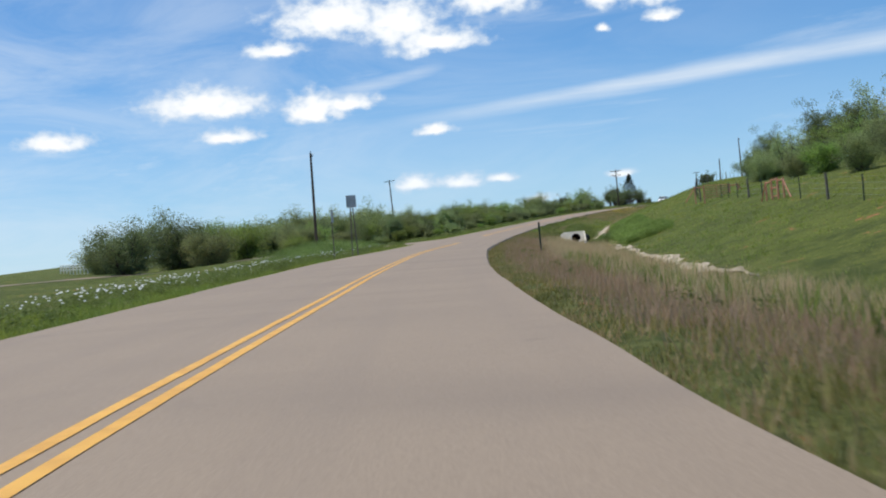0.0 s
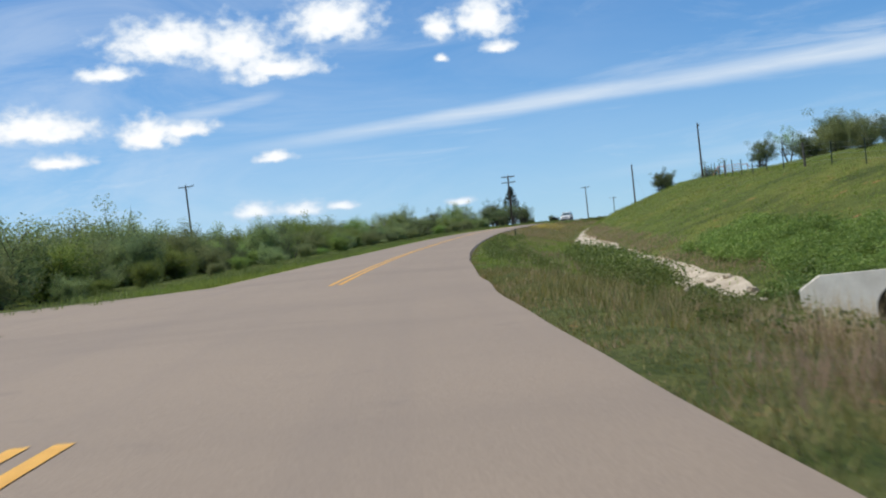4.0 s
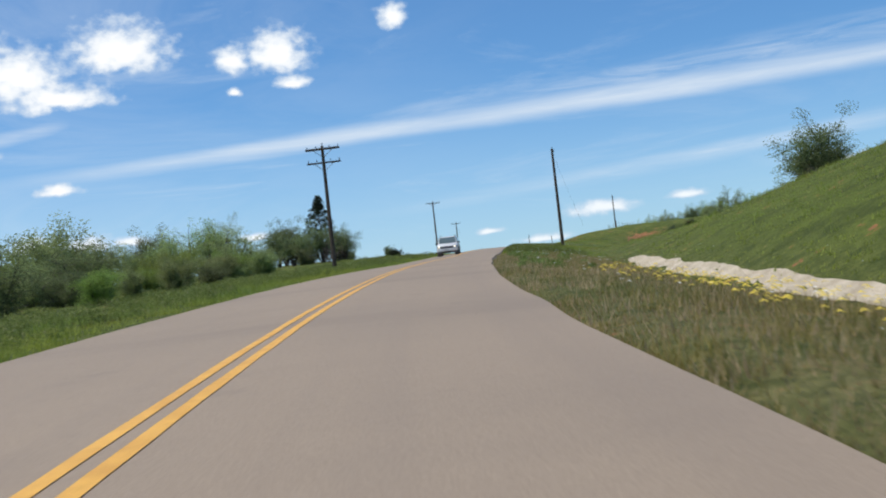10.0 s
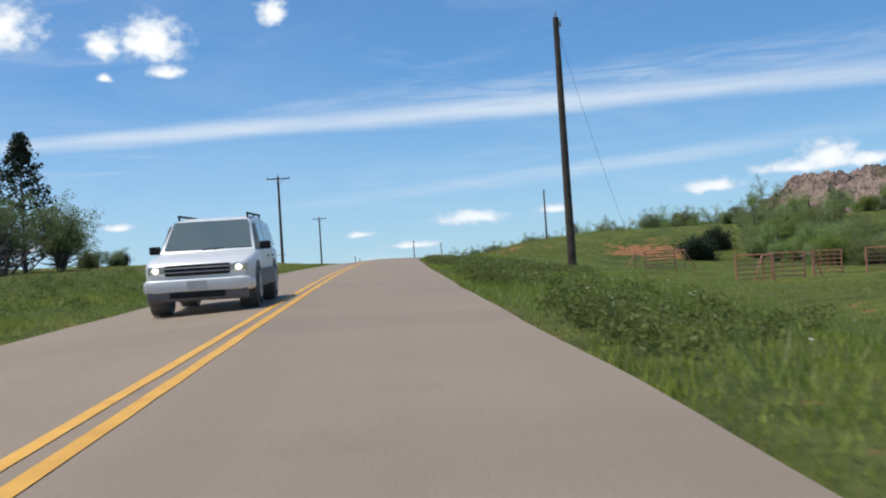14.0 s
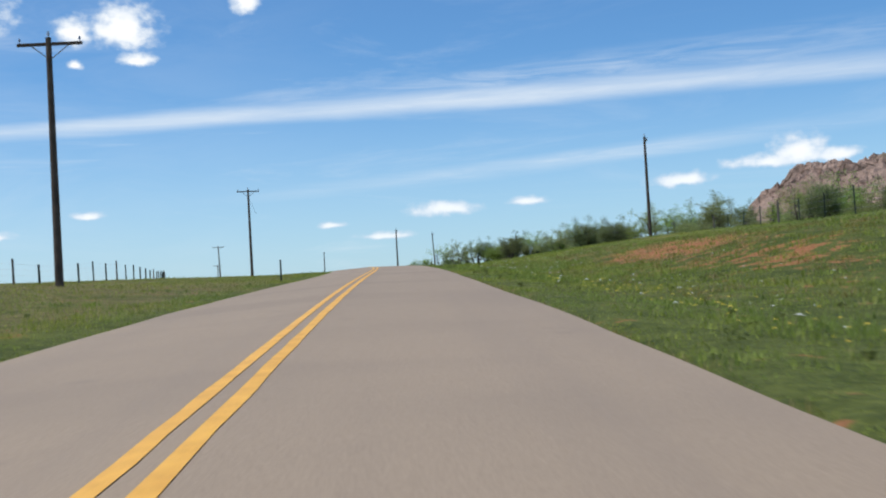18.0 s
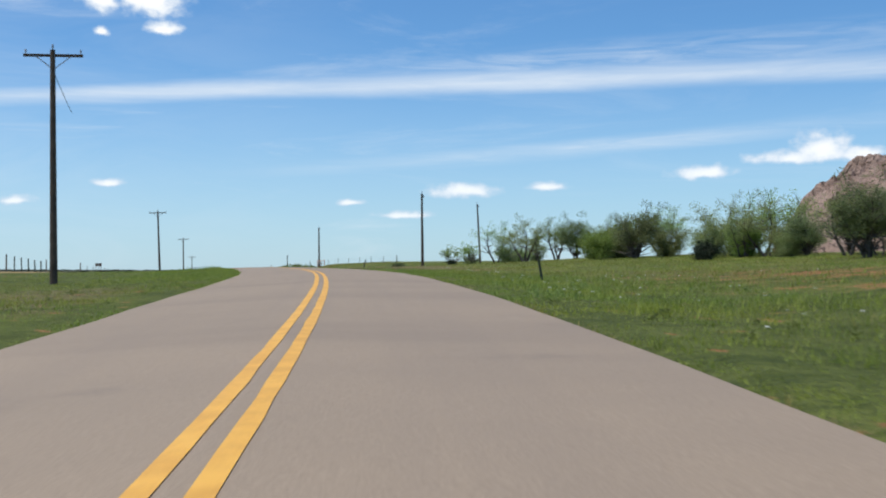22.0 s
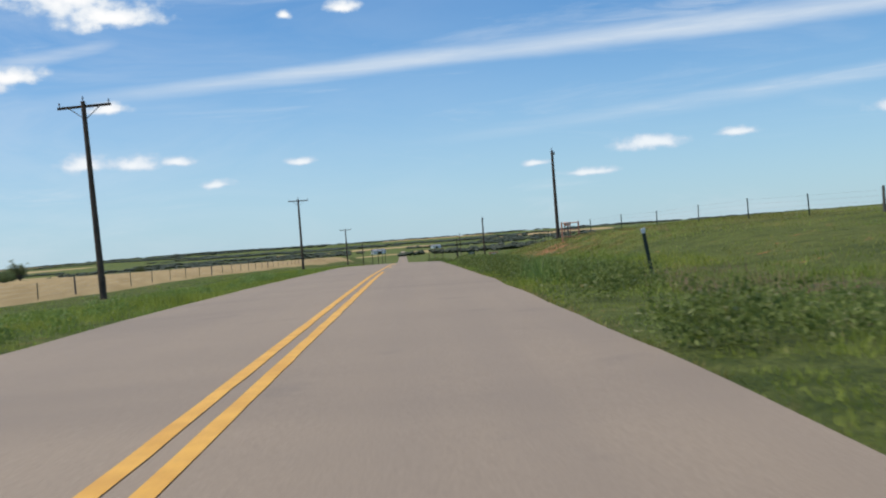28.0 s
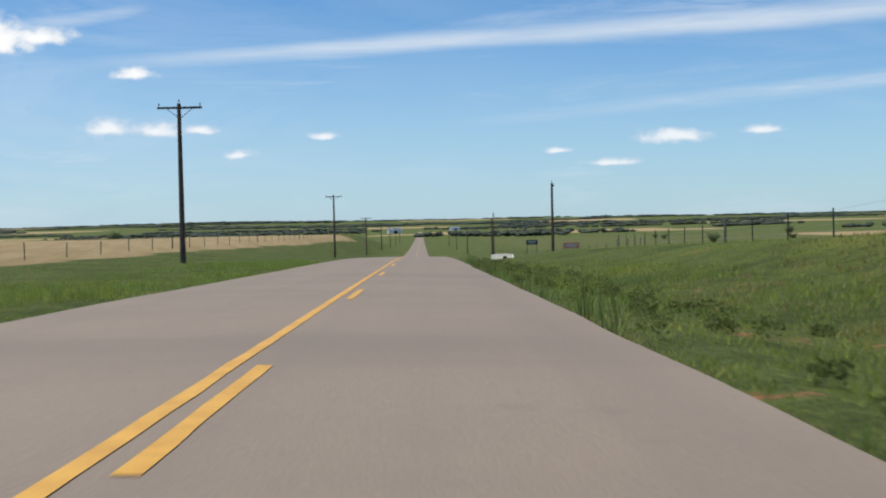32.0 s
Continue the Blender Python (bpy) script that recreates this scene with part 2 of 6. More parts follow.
def grass_material(name, dark, light, dry, drought):
    """Grass blades whose tone drifts over the ground; drought: how far brown blades spread among the green."""
    m, k, b = material(name, 0.6)
    pos = k.add("ShaderNodeTexCoord").outputs["Object"]
    r = k.add("ShaderNodeNewGeometry").outputs["Random Per Island"]
    wide, near_ = k.noise(pos, 0.13, 4), k.noise(pos, 0.8, 5, 0.65)
    col = k.mix(r, dark, light)
    col = k.mix(k.step(wide, 0.42, 0.64, 0, 0.7), col, k.mix(r, tuple(a * b_ for a, b_ in zip(dark, (1.5, 1.2, 0.9))), tuple(a * b_ for a, b_ in zip(light, (1.35, 1.1, 0.9)))))
    brown = k.math("MULTIPLY", k.step(near_, 0.62 - 0.3 * drought, 0.78 - 0.3 * drought), k.step(r, 0.75 - 0.7 * drought, 1.0 - 0.3 * drought))
    col = k.mix(brown, col, dry)
    col = k.mix(k.step(near_, 0.47, 0.33, 0, 0.6), col, tuple(c * 0.6 for c in dark))
    k.link(col, b.inputs["Base Color"])
    b.inputs["Specular IOR Level"].default_value = 0.3
    t = k.add("ShaderNodeBsdfTranslucent")
    k.link(col, t.inputs["Color"])
    mix = k.add("ShaderNodeMixShader")
    mix.inputs[0].default_value = 0.4
    k.link(b.outputs[0], mix.inputs[1])
    k.link(t.outputs[0], mix.inputs[2])
    out = [n for n in k.tree.nodes if n.bl_idname == "ShaderNodeOutputMaterial"][0]
    k.link(mix.outputs[0], out.inputs[0])
    return m


def ground_material():
    """Meadow: green and brown grass, bare red earth and a ripe field where the sheet says so."""
    m, k, b = material("meadow", 0.95)
    pos = k.add("ShaderNodeTexCoord").outputs["Object"]
    big, mid, fine = k.noise(pos, 0.035, 4), k.noise(pos, 0.35, 5), k.noise(pos, 7.0, 5, 0.65)
    patchy = k.noise(pos, 1.6, 5, 0.65)
    green = k.mix(k.step(k.math("ADD", k.math("MULTIPLY", mid, 0.5), k.math("MULTIPLY", patchy, 0.5)), 0.35, 0.65), (0.075, 0.098, 0.022), (0.165, 0.190, 0.046))
    a = k.add("ShaderNodeAttribute", attribute_name="cover")
    s = k.add("ShaderNodeSeparateColor")
    k.link(a.outputs["Color"], s.inputs[0])
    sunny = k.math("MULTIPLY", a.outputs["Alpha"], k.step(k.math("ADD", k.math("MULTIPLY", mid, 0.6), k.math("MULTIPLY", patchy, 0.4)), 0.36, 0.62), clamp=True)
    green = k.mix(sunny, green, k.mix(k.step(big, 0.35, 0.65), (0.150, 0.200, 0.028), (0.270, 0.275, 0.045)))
    dry = k.mix(k.step(patchy, 0.3, 0.7), (0.150, 0.118, 0.050), (0.270, 0.215, 0.100))
    dryness = k.math("ADD", k.step(big, 0.5, 0.78, 0, 0.55), s.outputs[2])
    dryness = k.math("MULTIPLY", dryness, k.step(k.math("ADD", k.math("MULTIPLY", mid, 0.5), k.math("MULTIPLY", patchy, 0.5)), 0.32, 0.62), clamp=True)
    col = k.mix(dryness, green, dry)
    tuft = k.step(fine, 0.45, 0.6)
    col = k.mix(k.math("MULTIPLY", tuft, 0.45), col, (0.042, 0.062, 0.016))
    earth = k.mix(k.step(fine, 0.3, 0.7), (0.30, 0.125, 0.055), (0.46, 0.215, 0.095))
    col = k.mix(k.step(k.math("ADD", k.math("ADD", s.outputs[0], k.math("MULTIPLY_ADD", mid, 1.5, -0.75)), k.math("MULTIPLY_ADD", patchy, 2.8, -1.4)), 0.45, 0.6), col, earth)
    crop = k.mix(k.step(k.noise(k.vec("MULTIPLY", pos, (1, 0.05, 1)), 0.6, 4), 0.3, 0.7), (0.36, 0.255, 0.115), (0.46, 0.335, 0.165))
    col = k.mix(k.step(s.outputs[1], 0.4, 0.6), col, crop)
    k.link(col, b.inputs["Base Color"])
    b.inputs["Specular IOR Level"].default_value = 0.15
    bp = k.add("ShaderNodeBump")
    bp.inputs["Strength"].default_value, bp.inputs["Distance"].default_value = 1.0, 0.2
    k.link(fine, bp.inputs["Height"])
    k.link(bp.outputs[0], b.inputs["Normal"])
    return m


def granite_material():
    """Pink weathered granite, streaked grey, parted by dark joints."""
    m, k, b = material("pink granite", 0.95)
    pos = k.add("ShaderNodeTexCoord").outputs["Object"]
    warp = k.vec("MULTIPLY_ADD", k.noise(pos, 0.05, 4), (18, 18, 18), pos)
    broad, fine = k.noise(pos, 0.03, 5), k.noise(pos, 0.35, 5, 0.65)
    col = k.mix(k.step(broad, 0.35, 0.65), (0.30, 0.205, 0.160), (0.47, 0.335, 0.265))
    col = k.mix(k.step(fine, 0.35, 0.7, 0, 0.7), col, (0.22, 0.165, 0.135))
    v = k.add("ShaderNodeTexVoronoi", feature="DISTANCE_TO_EDGE")
    k.link(k.vec("MULTIPLY", warp, (0.085, 0.085, 0.16)), v.inputs["Vector"])
    v.inputs["Scale"].default_value = 1.0
    joint = k.math("MULTIPLY", k.step(v.outputs[0], 0.05, 0.0), k.step(k.noise(pos, 0.04, 3), 0.4, 0.62))
    col = k.mix(k.math("MULTIPLY", joint, 0.6), col, (0.06, 0.05, 0.042))
    col = k.mix(k.math("MULTIPLY", k.step(k.noise(pos, 0.045, 4), 0.58, 0.68), 0.6), col, (0.13, 0.15, 0.06))
    k.link(col, b.inputs["Base Color"])
    b.inputs["Specular IOR Level"].default_value = 0.15
    bp = k.add("ShaderNodeBump")
    bp.inputs["Strength"].default_value, bp.inputs["Distance"].default_value = 1.0, 3.0
    k.link(k.math("SUBTRACT", k.math("MULTIPLY", fine, 0.8), joint), bp.inputs["Height"])
    k.link(bp.outputs[0], b.inputs["Normal"])
    return m


def asphalt_material():
    m, k, b = material("pinkish chip seal", 0.7)
    pos = k.add("ShaderNodeTexCoord").outputs["Object"]
    uv = k.add("ShaderNodeAttribute", attribute_name="along").outputs["Vector"]
    grit = k.noise(pos, 55.0, 3, 0.7)
    patch = k.noise(pos, 0.25, 4)
    streak = k.noise(k.vec("MULTIPLY", uv, (1.2, 0.02, 0)), 1.0, 3)
    col = k.mix(k.step(grit, 0.3, 0.7), (0.248, 0.184, 0.122), (0.366, 0.276, 0.186))
    col = k.mix(k.step(patch, 0.35, 0.75, 0, 0.3), col, (0.205, 0.158, 0.113))
    col = k.mix(k.step(streak, 0.45, 0.7, 0, 0.3), col, (0.238, 0.182, 0.131))
    # bands where one day's spreading met the next, and oil dropped in the middle of each lane
    band = k.noise(k.vec("MULTIPLY", uv, (0.05, 0.22, 0)), 1.0, 3, 0.5)
    col = k.mix(k.step(band, 0.52, 0.66, 0, 0.28), col, (0.185, 0.142, 0.104))
    blot = k.noise(pos, 0.9, 4, 0.6)
    col = k.mix(k.step(blot, 0.62, 0.74, 0, 0.3), col, (0.165, 0.130, 0.100))
    # a few wandering cracks
    v = k.add("ShaderNodeTexVoronoi", feature="DISTANCE_TO_EDGE")
    k.link(k.vec("ADD", k.vec("MULTIPLY", pos, (0.16, 0.16, 0.16)), k.vec("SCALE", pos, (0, 0, 0))), v.inputs["Vector"])
    v.inputs["Scale"].default_value = 1.0
    crack = k.math("MULTIPLY", k.step(v.outputs[0], 0.004, 0.0), k.step(k.noise(pos, 0.12, 2), 0.52, 0.66))
    col = k.mix(k.math("MULTIPLY", crack, 0.5), col, (0.06, 0.05, 0.045))
    k.link(col, b.inputs["Base Color"])
    b.inputs["Specular IOR Level"].default_value = 0.4
    bp = k.add("ShaderNodeBump")
    bp.inputs["Strength"].default_value, bp.inputs["Distance"].default_value = 0.3, 0.006
    k.link(grit, bp.inputs["Height"])
    k.link(bp.outputs[0], b.inputs["Normal"])
    return m


M_GROUND = ground_material()
M_ROAD = asphalt_material()
M_LINE = grained("yellow road paint", (0.62, 0.30, 0.035), (0.80, 0.43, 0.06), 3.0, 0.6, bump=0.1, fine=40)
M_WOOD = grained("weathered pole wood", (0.055, 0.038, 0.028), (0.125, 0.088, 0.062), 2.0, 0.9, fine=25)
M_POST = grained("grey fence wood", (0.10, 0.085, 0.07), (0.20, 0.17, 0.14), 5.0, 0.9)
M_RUST = grained("rust-red painted steel tube", (0.50, 0.175, 0.095), (0.70, 0.33, 0.21), 9.0, 0.6)
M_STEEL = grained("galvanised steel", (0.30, 0.31, 0.32), (0.48, 0.49, 0.50), 14.0, 0.45, 0.7, bump=0.05)
M_GREENPOST = grained("dark green post paint", (0.012, 0.022, 0.016), (0.03, 0.05, 0.036), 10.0, 0.6)
M_WHITE = grained("white paint", (0.66, 0.66, 0.64), (0.82, 0.82, 0.80), 6.0, 0.5, bump=0.05)
M_CONCRETE = grained("pale concrete", (0.60, 0.53, 0.41), (0.78, 0.71, 0.57), 2.5, 0.9, bump=0.5)
M_SAND = grained("cream washed stone", (0.36, 0.29, 0.195), (0.58, 0.49, 0.355), 1.2, 0.95, bump=0.8, fine=14)
M_GRAVEL = grained("grey gravel", (0.26, 0.23, 0.20), (0.46, 0.42, 0.37), 3.0, 0.95, bump=0.8, fine=30)
M_GRANITE = granite_material()
M_BARK = grained("grey-brown bark", (0.05, 0.042, 0.035), (0.13, 0.11, 0.09), 6.0, 0.95, bump=0.6)
M_DARK = grained("dark opening", (0.008, 0.008, 0.008), (0.02, 0.02, 0.02), 3.0, 0.9)
M_LEAF = leafy("mesquite leaves", (0.245, 0.300, 0.115), (0.440, 0.500, 0.205), (0.40, 0.45, 0.17), 0.5)
M_LEAF_B = leafy("bright new leaves", (0.200, 0.285, 0.060), (0.370, 0.470, 0.115), (0.44, 0.50, 0.18), 0.5)
M_LEAF_D = leafy("dark olive leaves", (0.135, 0.175, 0.075), (0.260, 0.310, 0.125), (0.25, 0.28, 0.11), 0.45)
M_JUNIPER = leafy("juniper needles", (0.022, 0.036, 0.020), (0.055, 0.075, 0.038), (0.08, 0.08, 0.05), 0.2)
M_GRASS = grass_material("fresh grass blades", (0.150, 0.215, 0.034), (0.330, 0.425, 0.080), (0.380, 0.310, 0.140), 0.3)
M_GRASS_DRY = grass_material("drying grass blades", (0.160, 0.165, 0.040), (0.330, 0.310, 0.095), (0.400, 0.290, 0.150), 0.75)
M_WEED = leafy("broad weed leaves", (0.130, 0.185, 0.040), (0.340, 0.400, 0.110), (0.46, 0.46, 0.22), 0.45)
M_YELLOW = leafy("yellowed short grass", (0.225, 0.225, 0.050), (0.380, 0.350, 0.105), (0.46, 0.36, 0.17), 0.5)
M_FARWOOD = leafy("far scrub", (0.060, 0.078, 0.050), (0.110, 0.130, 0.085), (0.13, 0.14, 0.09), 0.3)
M_STRAW = leafy("dry seed grass", (0.400, 0.265, 0.150), (0.640, 0.470, 0.300), (0.34, 0.33, 0.13), 0.5)
M_FLOWER_W = grained("white petals", (0.7, 0.7, 0.62), (0.85, 0.85, 0.8), 8.0, 0.7, bump=0)
M_FLOWER_Y = grained("yellow petals", (0.65, 0.45, 0.03), (0.8, 0.62, 0.06), 8.0, 0.7, bump=0)

# ---- the plan of the road: centre line, north along y ----
ROAD_XY = [(1.17, -59.95), (0.12, -39.98), (-0.92, -20.00), (-1.97, -0.03), (-2.16, 19.93), (-1.90, 39.73), (-0.98, 59.21), (0.74, 78.41), (3.00, 97.50), (5.88, 116.73), (9.43, 136.04), (13.54, 155.31), (18.22, 174.55), (23.56, 193.65), (29.40, 212.39), (35.91, 230.58), (43.01, 248.44), (50.48, 266.46), (58.06, 284.86), (65.73, 303.22), (73.57, 321.40), (81.63, 339.38), (89.78, 357.38), (97.97, 375.44), (106.07, 393.29), (113.79, 410.98), (120.87, 428.76), (127.42, 446.97), (133.42, 465.84), (138.97, 485.15), (144.12, 504.42), (149.10, 523.59), (154.13, 542.79), (159.07, 562.11), (164.05, 581.27), (169.05, 600.32), (177.91, 635.22), (185.79, 666.23), (193.66, 697.25), (205.97, 745.71), (226.89, 828.09), (242.89, 891.09), (267.51, 988.02), (341.35, 1278.79), (439.82, 1666.48), (809.05, 3120.32)]
ROAD_Z = [-2.99, -2.31, -1.63, -0.95, -0.27, 0.51, 1.36, 2.17, 3.06, 4.07, 5.16, 6.29, 7.50, 8.72, 9.88, 10.97, 11.94, 12.86, 13.89, 14.91, 15.85, 16.73, 17.53, 18.18, 18.75, 19.30, 19.77, 20.11, 20.30, 20.44, 20.59, 20.69, 20.67, 20.52, 20.31, 20.09, 19.42, 18.79, 17.94, 16.04, 13.09, 11.64, 10.34, 7.74, 6.14, 4.54]


def hermite(points, step):
    """A smooth line through points, sampled about every step metres."""
    p = np.array(points, float)
    t = np.concatenate([[0], np.cumsum(np.linalg.norm(np.diff(p[:, :2], axis=0), axis=1))])
    g = np.gradient(p, t, axis=0)
    q = np.arange(0, t[-1], step)
    i = np.clip(np.searchsorted(t, q, side="right") - 1, 0, len(t) - 2)
    h = t[i + 1] - t[i]
    a = ((q - t[i]) / h)[:, None]
    h = h[:, None]
    return (p[i] * (2 * a**3 - 3 * a**2 + 1) + g[i] * h * (a**3 - 2 * a**2 + a)
            + p[i + 1] * (3 * a**2 - 2 * a**3) + g[i + 1] * h * (a**3 - a**2)), q - t[3]


LINE, LINE_S = hermite([(x, y, z) for (x, y), z in zip(ROAD_XY, ROAD_Z)], 2.0)
TANGENT = np.gradient(LINE[:, :2], axis=0)
TANGENT /= np.linalg.norm(TANGENT, axis=1)[:, None]


def at(s, u=0.0):
    """World x, y and road height at s metres along the road and u metres to its right."""
    x, y, z = (np.interp(s, LINE_S, LINE[:, i]) for i in range(3))
    tx, ty = np.interp(s, LINE_S, TANGENT[:, 0]), np.interp(s, LINE_S, TANGENT[:, 1])
    return x + ty * u, y - tx * u, z


def road_coords(x, y):
    """s and u of world places, by the nearest stretch of the centre line."""
    x, y = np.atleast_1d(np.asarray(x, float)), np.atleast_1d(np.asarray(y, float))
    s, u = np.empty(len(x)), np.empty(len(x))
    coarse = LINE[::6]
    for a in range(0, len(x), 20000):
        b = slice(a, a + 20000)
        d = (x[b, None] - coarse[None, :, 0]) ** 2 + (y[b, None] - coarse[None, :, 1]) ** 2
        i = np.clip(d.argmin(1) * 6, 0, len(LINE) - 1)
        for _ in range(3):
            dx, dy = x[b] - LINE[i, 0], y[b] - LINE[i, 1]
            al = dx * TANGENT[i, 0] + dy * TANGENT[i, 1]
            i = np.clip(i + np.round(al / 2).astype(int), 0, len(LINE) - 1)
        dx, dy = x[b] - LINE[i, 0], y[b] - LINE[i, 1]
        s[b] = LINE_S[i] + dx * TANGENT[i, 0] + dy * TANGENT[i, 1]
        u[b] = dx * TANGENT[i, 1] - dy * TANGENT[i, 0]
    return s, u


# height of the land over the road's level: rows along the road, columns away from it
RIGHT_U = (3.2, 4.2, 7, 10, 14, 22, 40, 90)
RIGHT = {-60: (-.1, -.6, -.9, -.8, .2, 2, 3), 95: (-.1, -.7, -1.6, -.5, 1.95, 4.2, 6), 150: (-.1, -.5, -1.3, .2, 2.5, 4.6, 6),
         200: (-.1, -.5, -1.5, .4, 3.2, 4.7, 5), 245: (-.1, -.5, -1.4, .5, 3.2, 4.6, 5), 285: (-.1, -.5, -1.1, -.4, 1.0, 2.1, 4),
         320: (-.1, -.4, -.8, -1.6, -2.2, -1.8, 2), 350: (-.1, -.4, -.7, -1.6, -2.7, -2.4, 2.5), 371: (-.1, -.4, -.4, -.5, -1.8, -2.6, 2), 390: (-.1, -.4, -.1, .8, 1.5, 1.6, 3.6),
         430: (-.1, -.3, -.2, .4, 1.2, 1.6, 2), 480: (-.1, -.3, -.3, -.2, .2, .6, 1), 560: (-.1, -.4, -.3, -.1, .2, .6, .9),
         622: (-.1, -.5, -.1, 1.1, 1.4, 1.2, 1), 720: (-.1, -.4, -.2, .3, .4, 0, -1)}
LEFT_U = (3.2, 4.2, 8, 14, 30, 70)
LEFT = {-60: (-.1, -.3, -.6, -1, -1), 95: (-.1, -.3, -.5, -.8, -.5), 200: (-.1, -.4, -.6, -1, -1), 270: (0, -.1, 0, -.3, -1),
        340: (-.1, .1, .5, .9, .4), 385: (-.1, .1, .6, 1.1, .4), 430: (-.1, -.15, 0, .35, 0), 480: (-.1, -.3, -.5, -.3, -.6),
        580: (-.1, -.3, -.4, -.4, -.4), 720: (0, .1, .2, 0, -.3)}


def side(table, us, s, u):
    ks = sorted(table)
    grid = np.array([(-.03,) + table[k] for k in ks])
    fs = np.interp(s, ks, np.arange(len(ks)))
    fu = np.interp(u, us, np.arange(len(us)))
    i, j = np.minimum(fs.astype(int), len(ks) - 2), np.minimum(fu.astype(int), len(us) - 2)
    a, b = fs - i, fu - j
    a = a * a * (3 - 2 * a)
    return (grid[i, j] * (1 - a) * (1 - b) + grid[i + 1, j] * a * (1 - b) + grid[i, j + 1] * (1 - a) * b + grid[i + 1, j + 1] * a * b)


PAVE_S = np.arange(0, 676, 25.0)
LANE_SHIFT = (.04, .045, .05, .03, -.04, -.08, -.08, -.06, -.02, .03, .05, .06, .07, .09, .06, .01, .01, .01, .01, .045, .045, 0, -.03, 0, .055, .09, .10, .10)
LEVEL = (0.022, 0.021, 0.021, 0.019, 0.014, 0.007, 0.000, -0.002, -0.002, -0.005, -0.010, -0.009, -0.003, 0.004, 0.004, 0.003, 0.007, 0.014, 0.014, 0.008, 0.002, 0.005, 0.009, 0.011, 0.014, 0.023, 0.034, 0.043)
BANK = (.004, .012, .012, .009, .007, .003, .001, .004, .006, .006, .009, .013, .015, .012, .011, .006, 0, .001, .006, .002, 0, .008, .008, .005, .008, .017, .019, .013)
LEFT_EDGE = (4.38, 4.61, 4.87, 5.02, 4.93, 4.63, 4.28, 4.00, 3.82, 3.70, 3.62, 3.55, 3.48, 3.44, 3.44, 3.40, 3.27, 3.14, 3.11, 3.18, 3.31, 3.49, 3.66, 3.81, 3.90, 3.95, 3.95, 3.90)
RIGHT_EDGE = (3.43, 3.44, 3.49, 3.51, 3.46, 3.42, 3.37, 3.29, 3.28, 3.33, 3.39, 3.40, 3.33, 3.28, 3.24, 3.22, 3.21, 3.15, 3.11, 3.15, 3.14, 3.02, 3.00, 3.08, 3.20, 3.26, 3.30, 3.32)


def lane_shift(s):
    """How far the painted centre lies to the right of the plan's line."""
    return np.interp(s, PAVE_S, LANE_SHIFT)


def edge_widths(s):
    """Half widths of the pavement, left and right."""
    c = lane_shift(s)
    return np.interp(s, PAVE_S, LEFT_EDGE) - c, np.interp(s, PAVE_S, RIGHT_EDGE) + c


def cross(s, u):
    """Fall of the left lane towards its edge on the banked stretch, and the pavement's own level and bank, which fade into the land."""
    k = np.interp(s, (150, 250, 300, 440, 480, 530), (0, .015, .05, .055, .04, .008))
    a = np.clip(-u, 0, 14)
    fade = np.clip((11 - np.abs(u)) / 6, 0, 1)
    own = (np.interp(s, PAVE_S, LEVEL) - np.interp(s, PAVE_S, BANK) * np.clip(u - lane_shift(s), -4.8, 4.8)) * fade
    return own - k * np.where(a < 3.6, a, np.maximum(0, 3.6 - (a - 3.6) * .35))


def road_top(s, u):
    """Height of the pavement's surface."""
    return at(s, u)[2] + .02 - .012 * np.abs(u) + cross(s, u)


def waves(x, y):
    """Gentle unevenness of open land, about -1 to 1."""
    return (np.sin(x * .071 + np.sin(y * .043) * 1.7) * .5 + np.sin(y * .093 + np.sin(x * .067) * 1.3) * .3
            + np.sin(x * .31 + y * .17) * .12 + np.sin(y * .37 - x * .23) * .12)


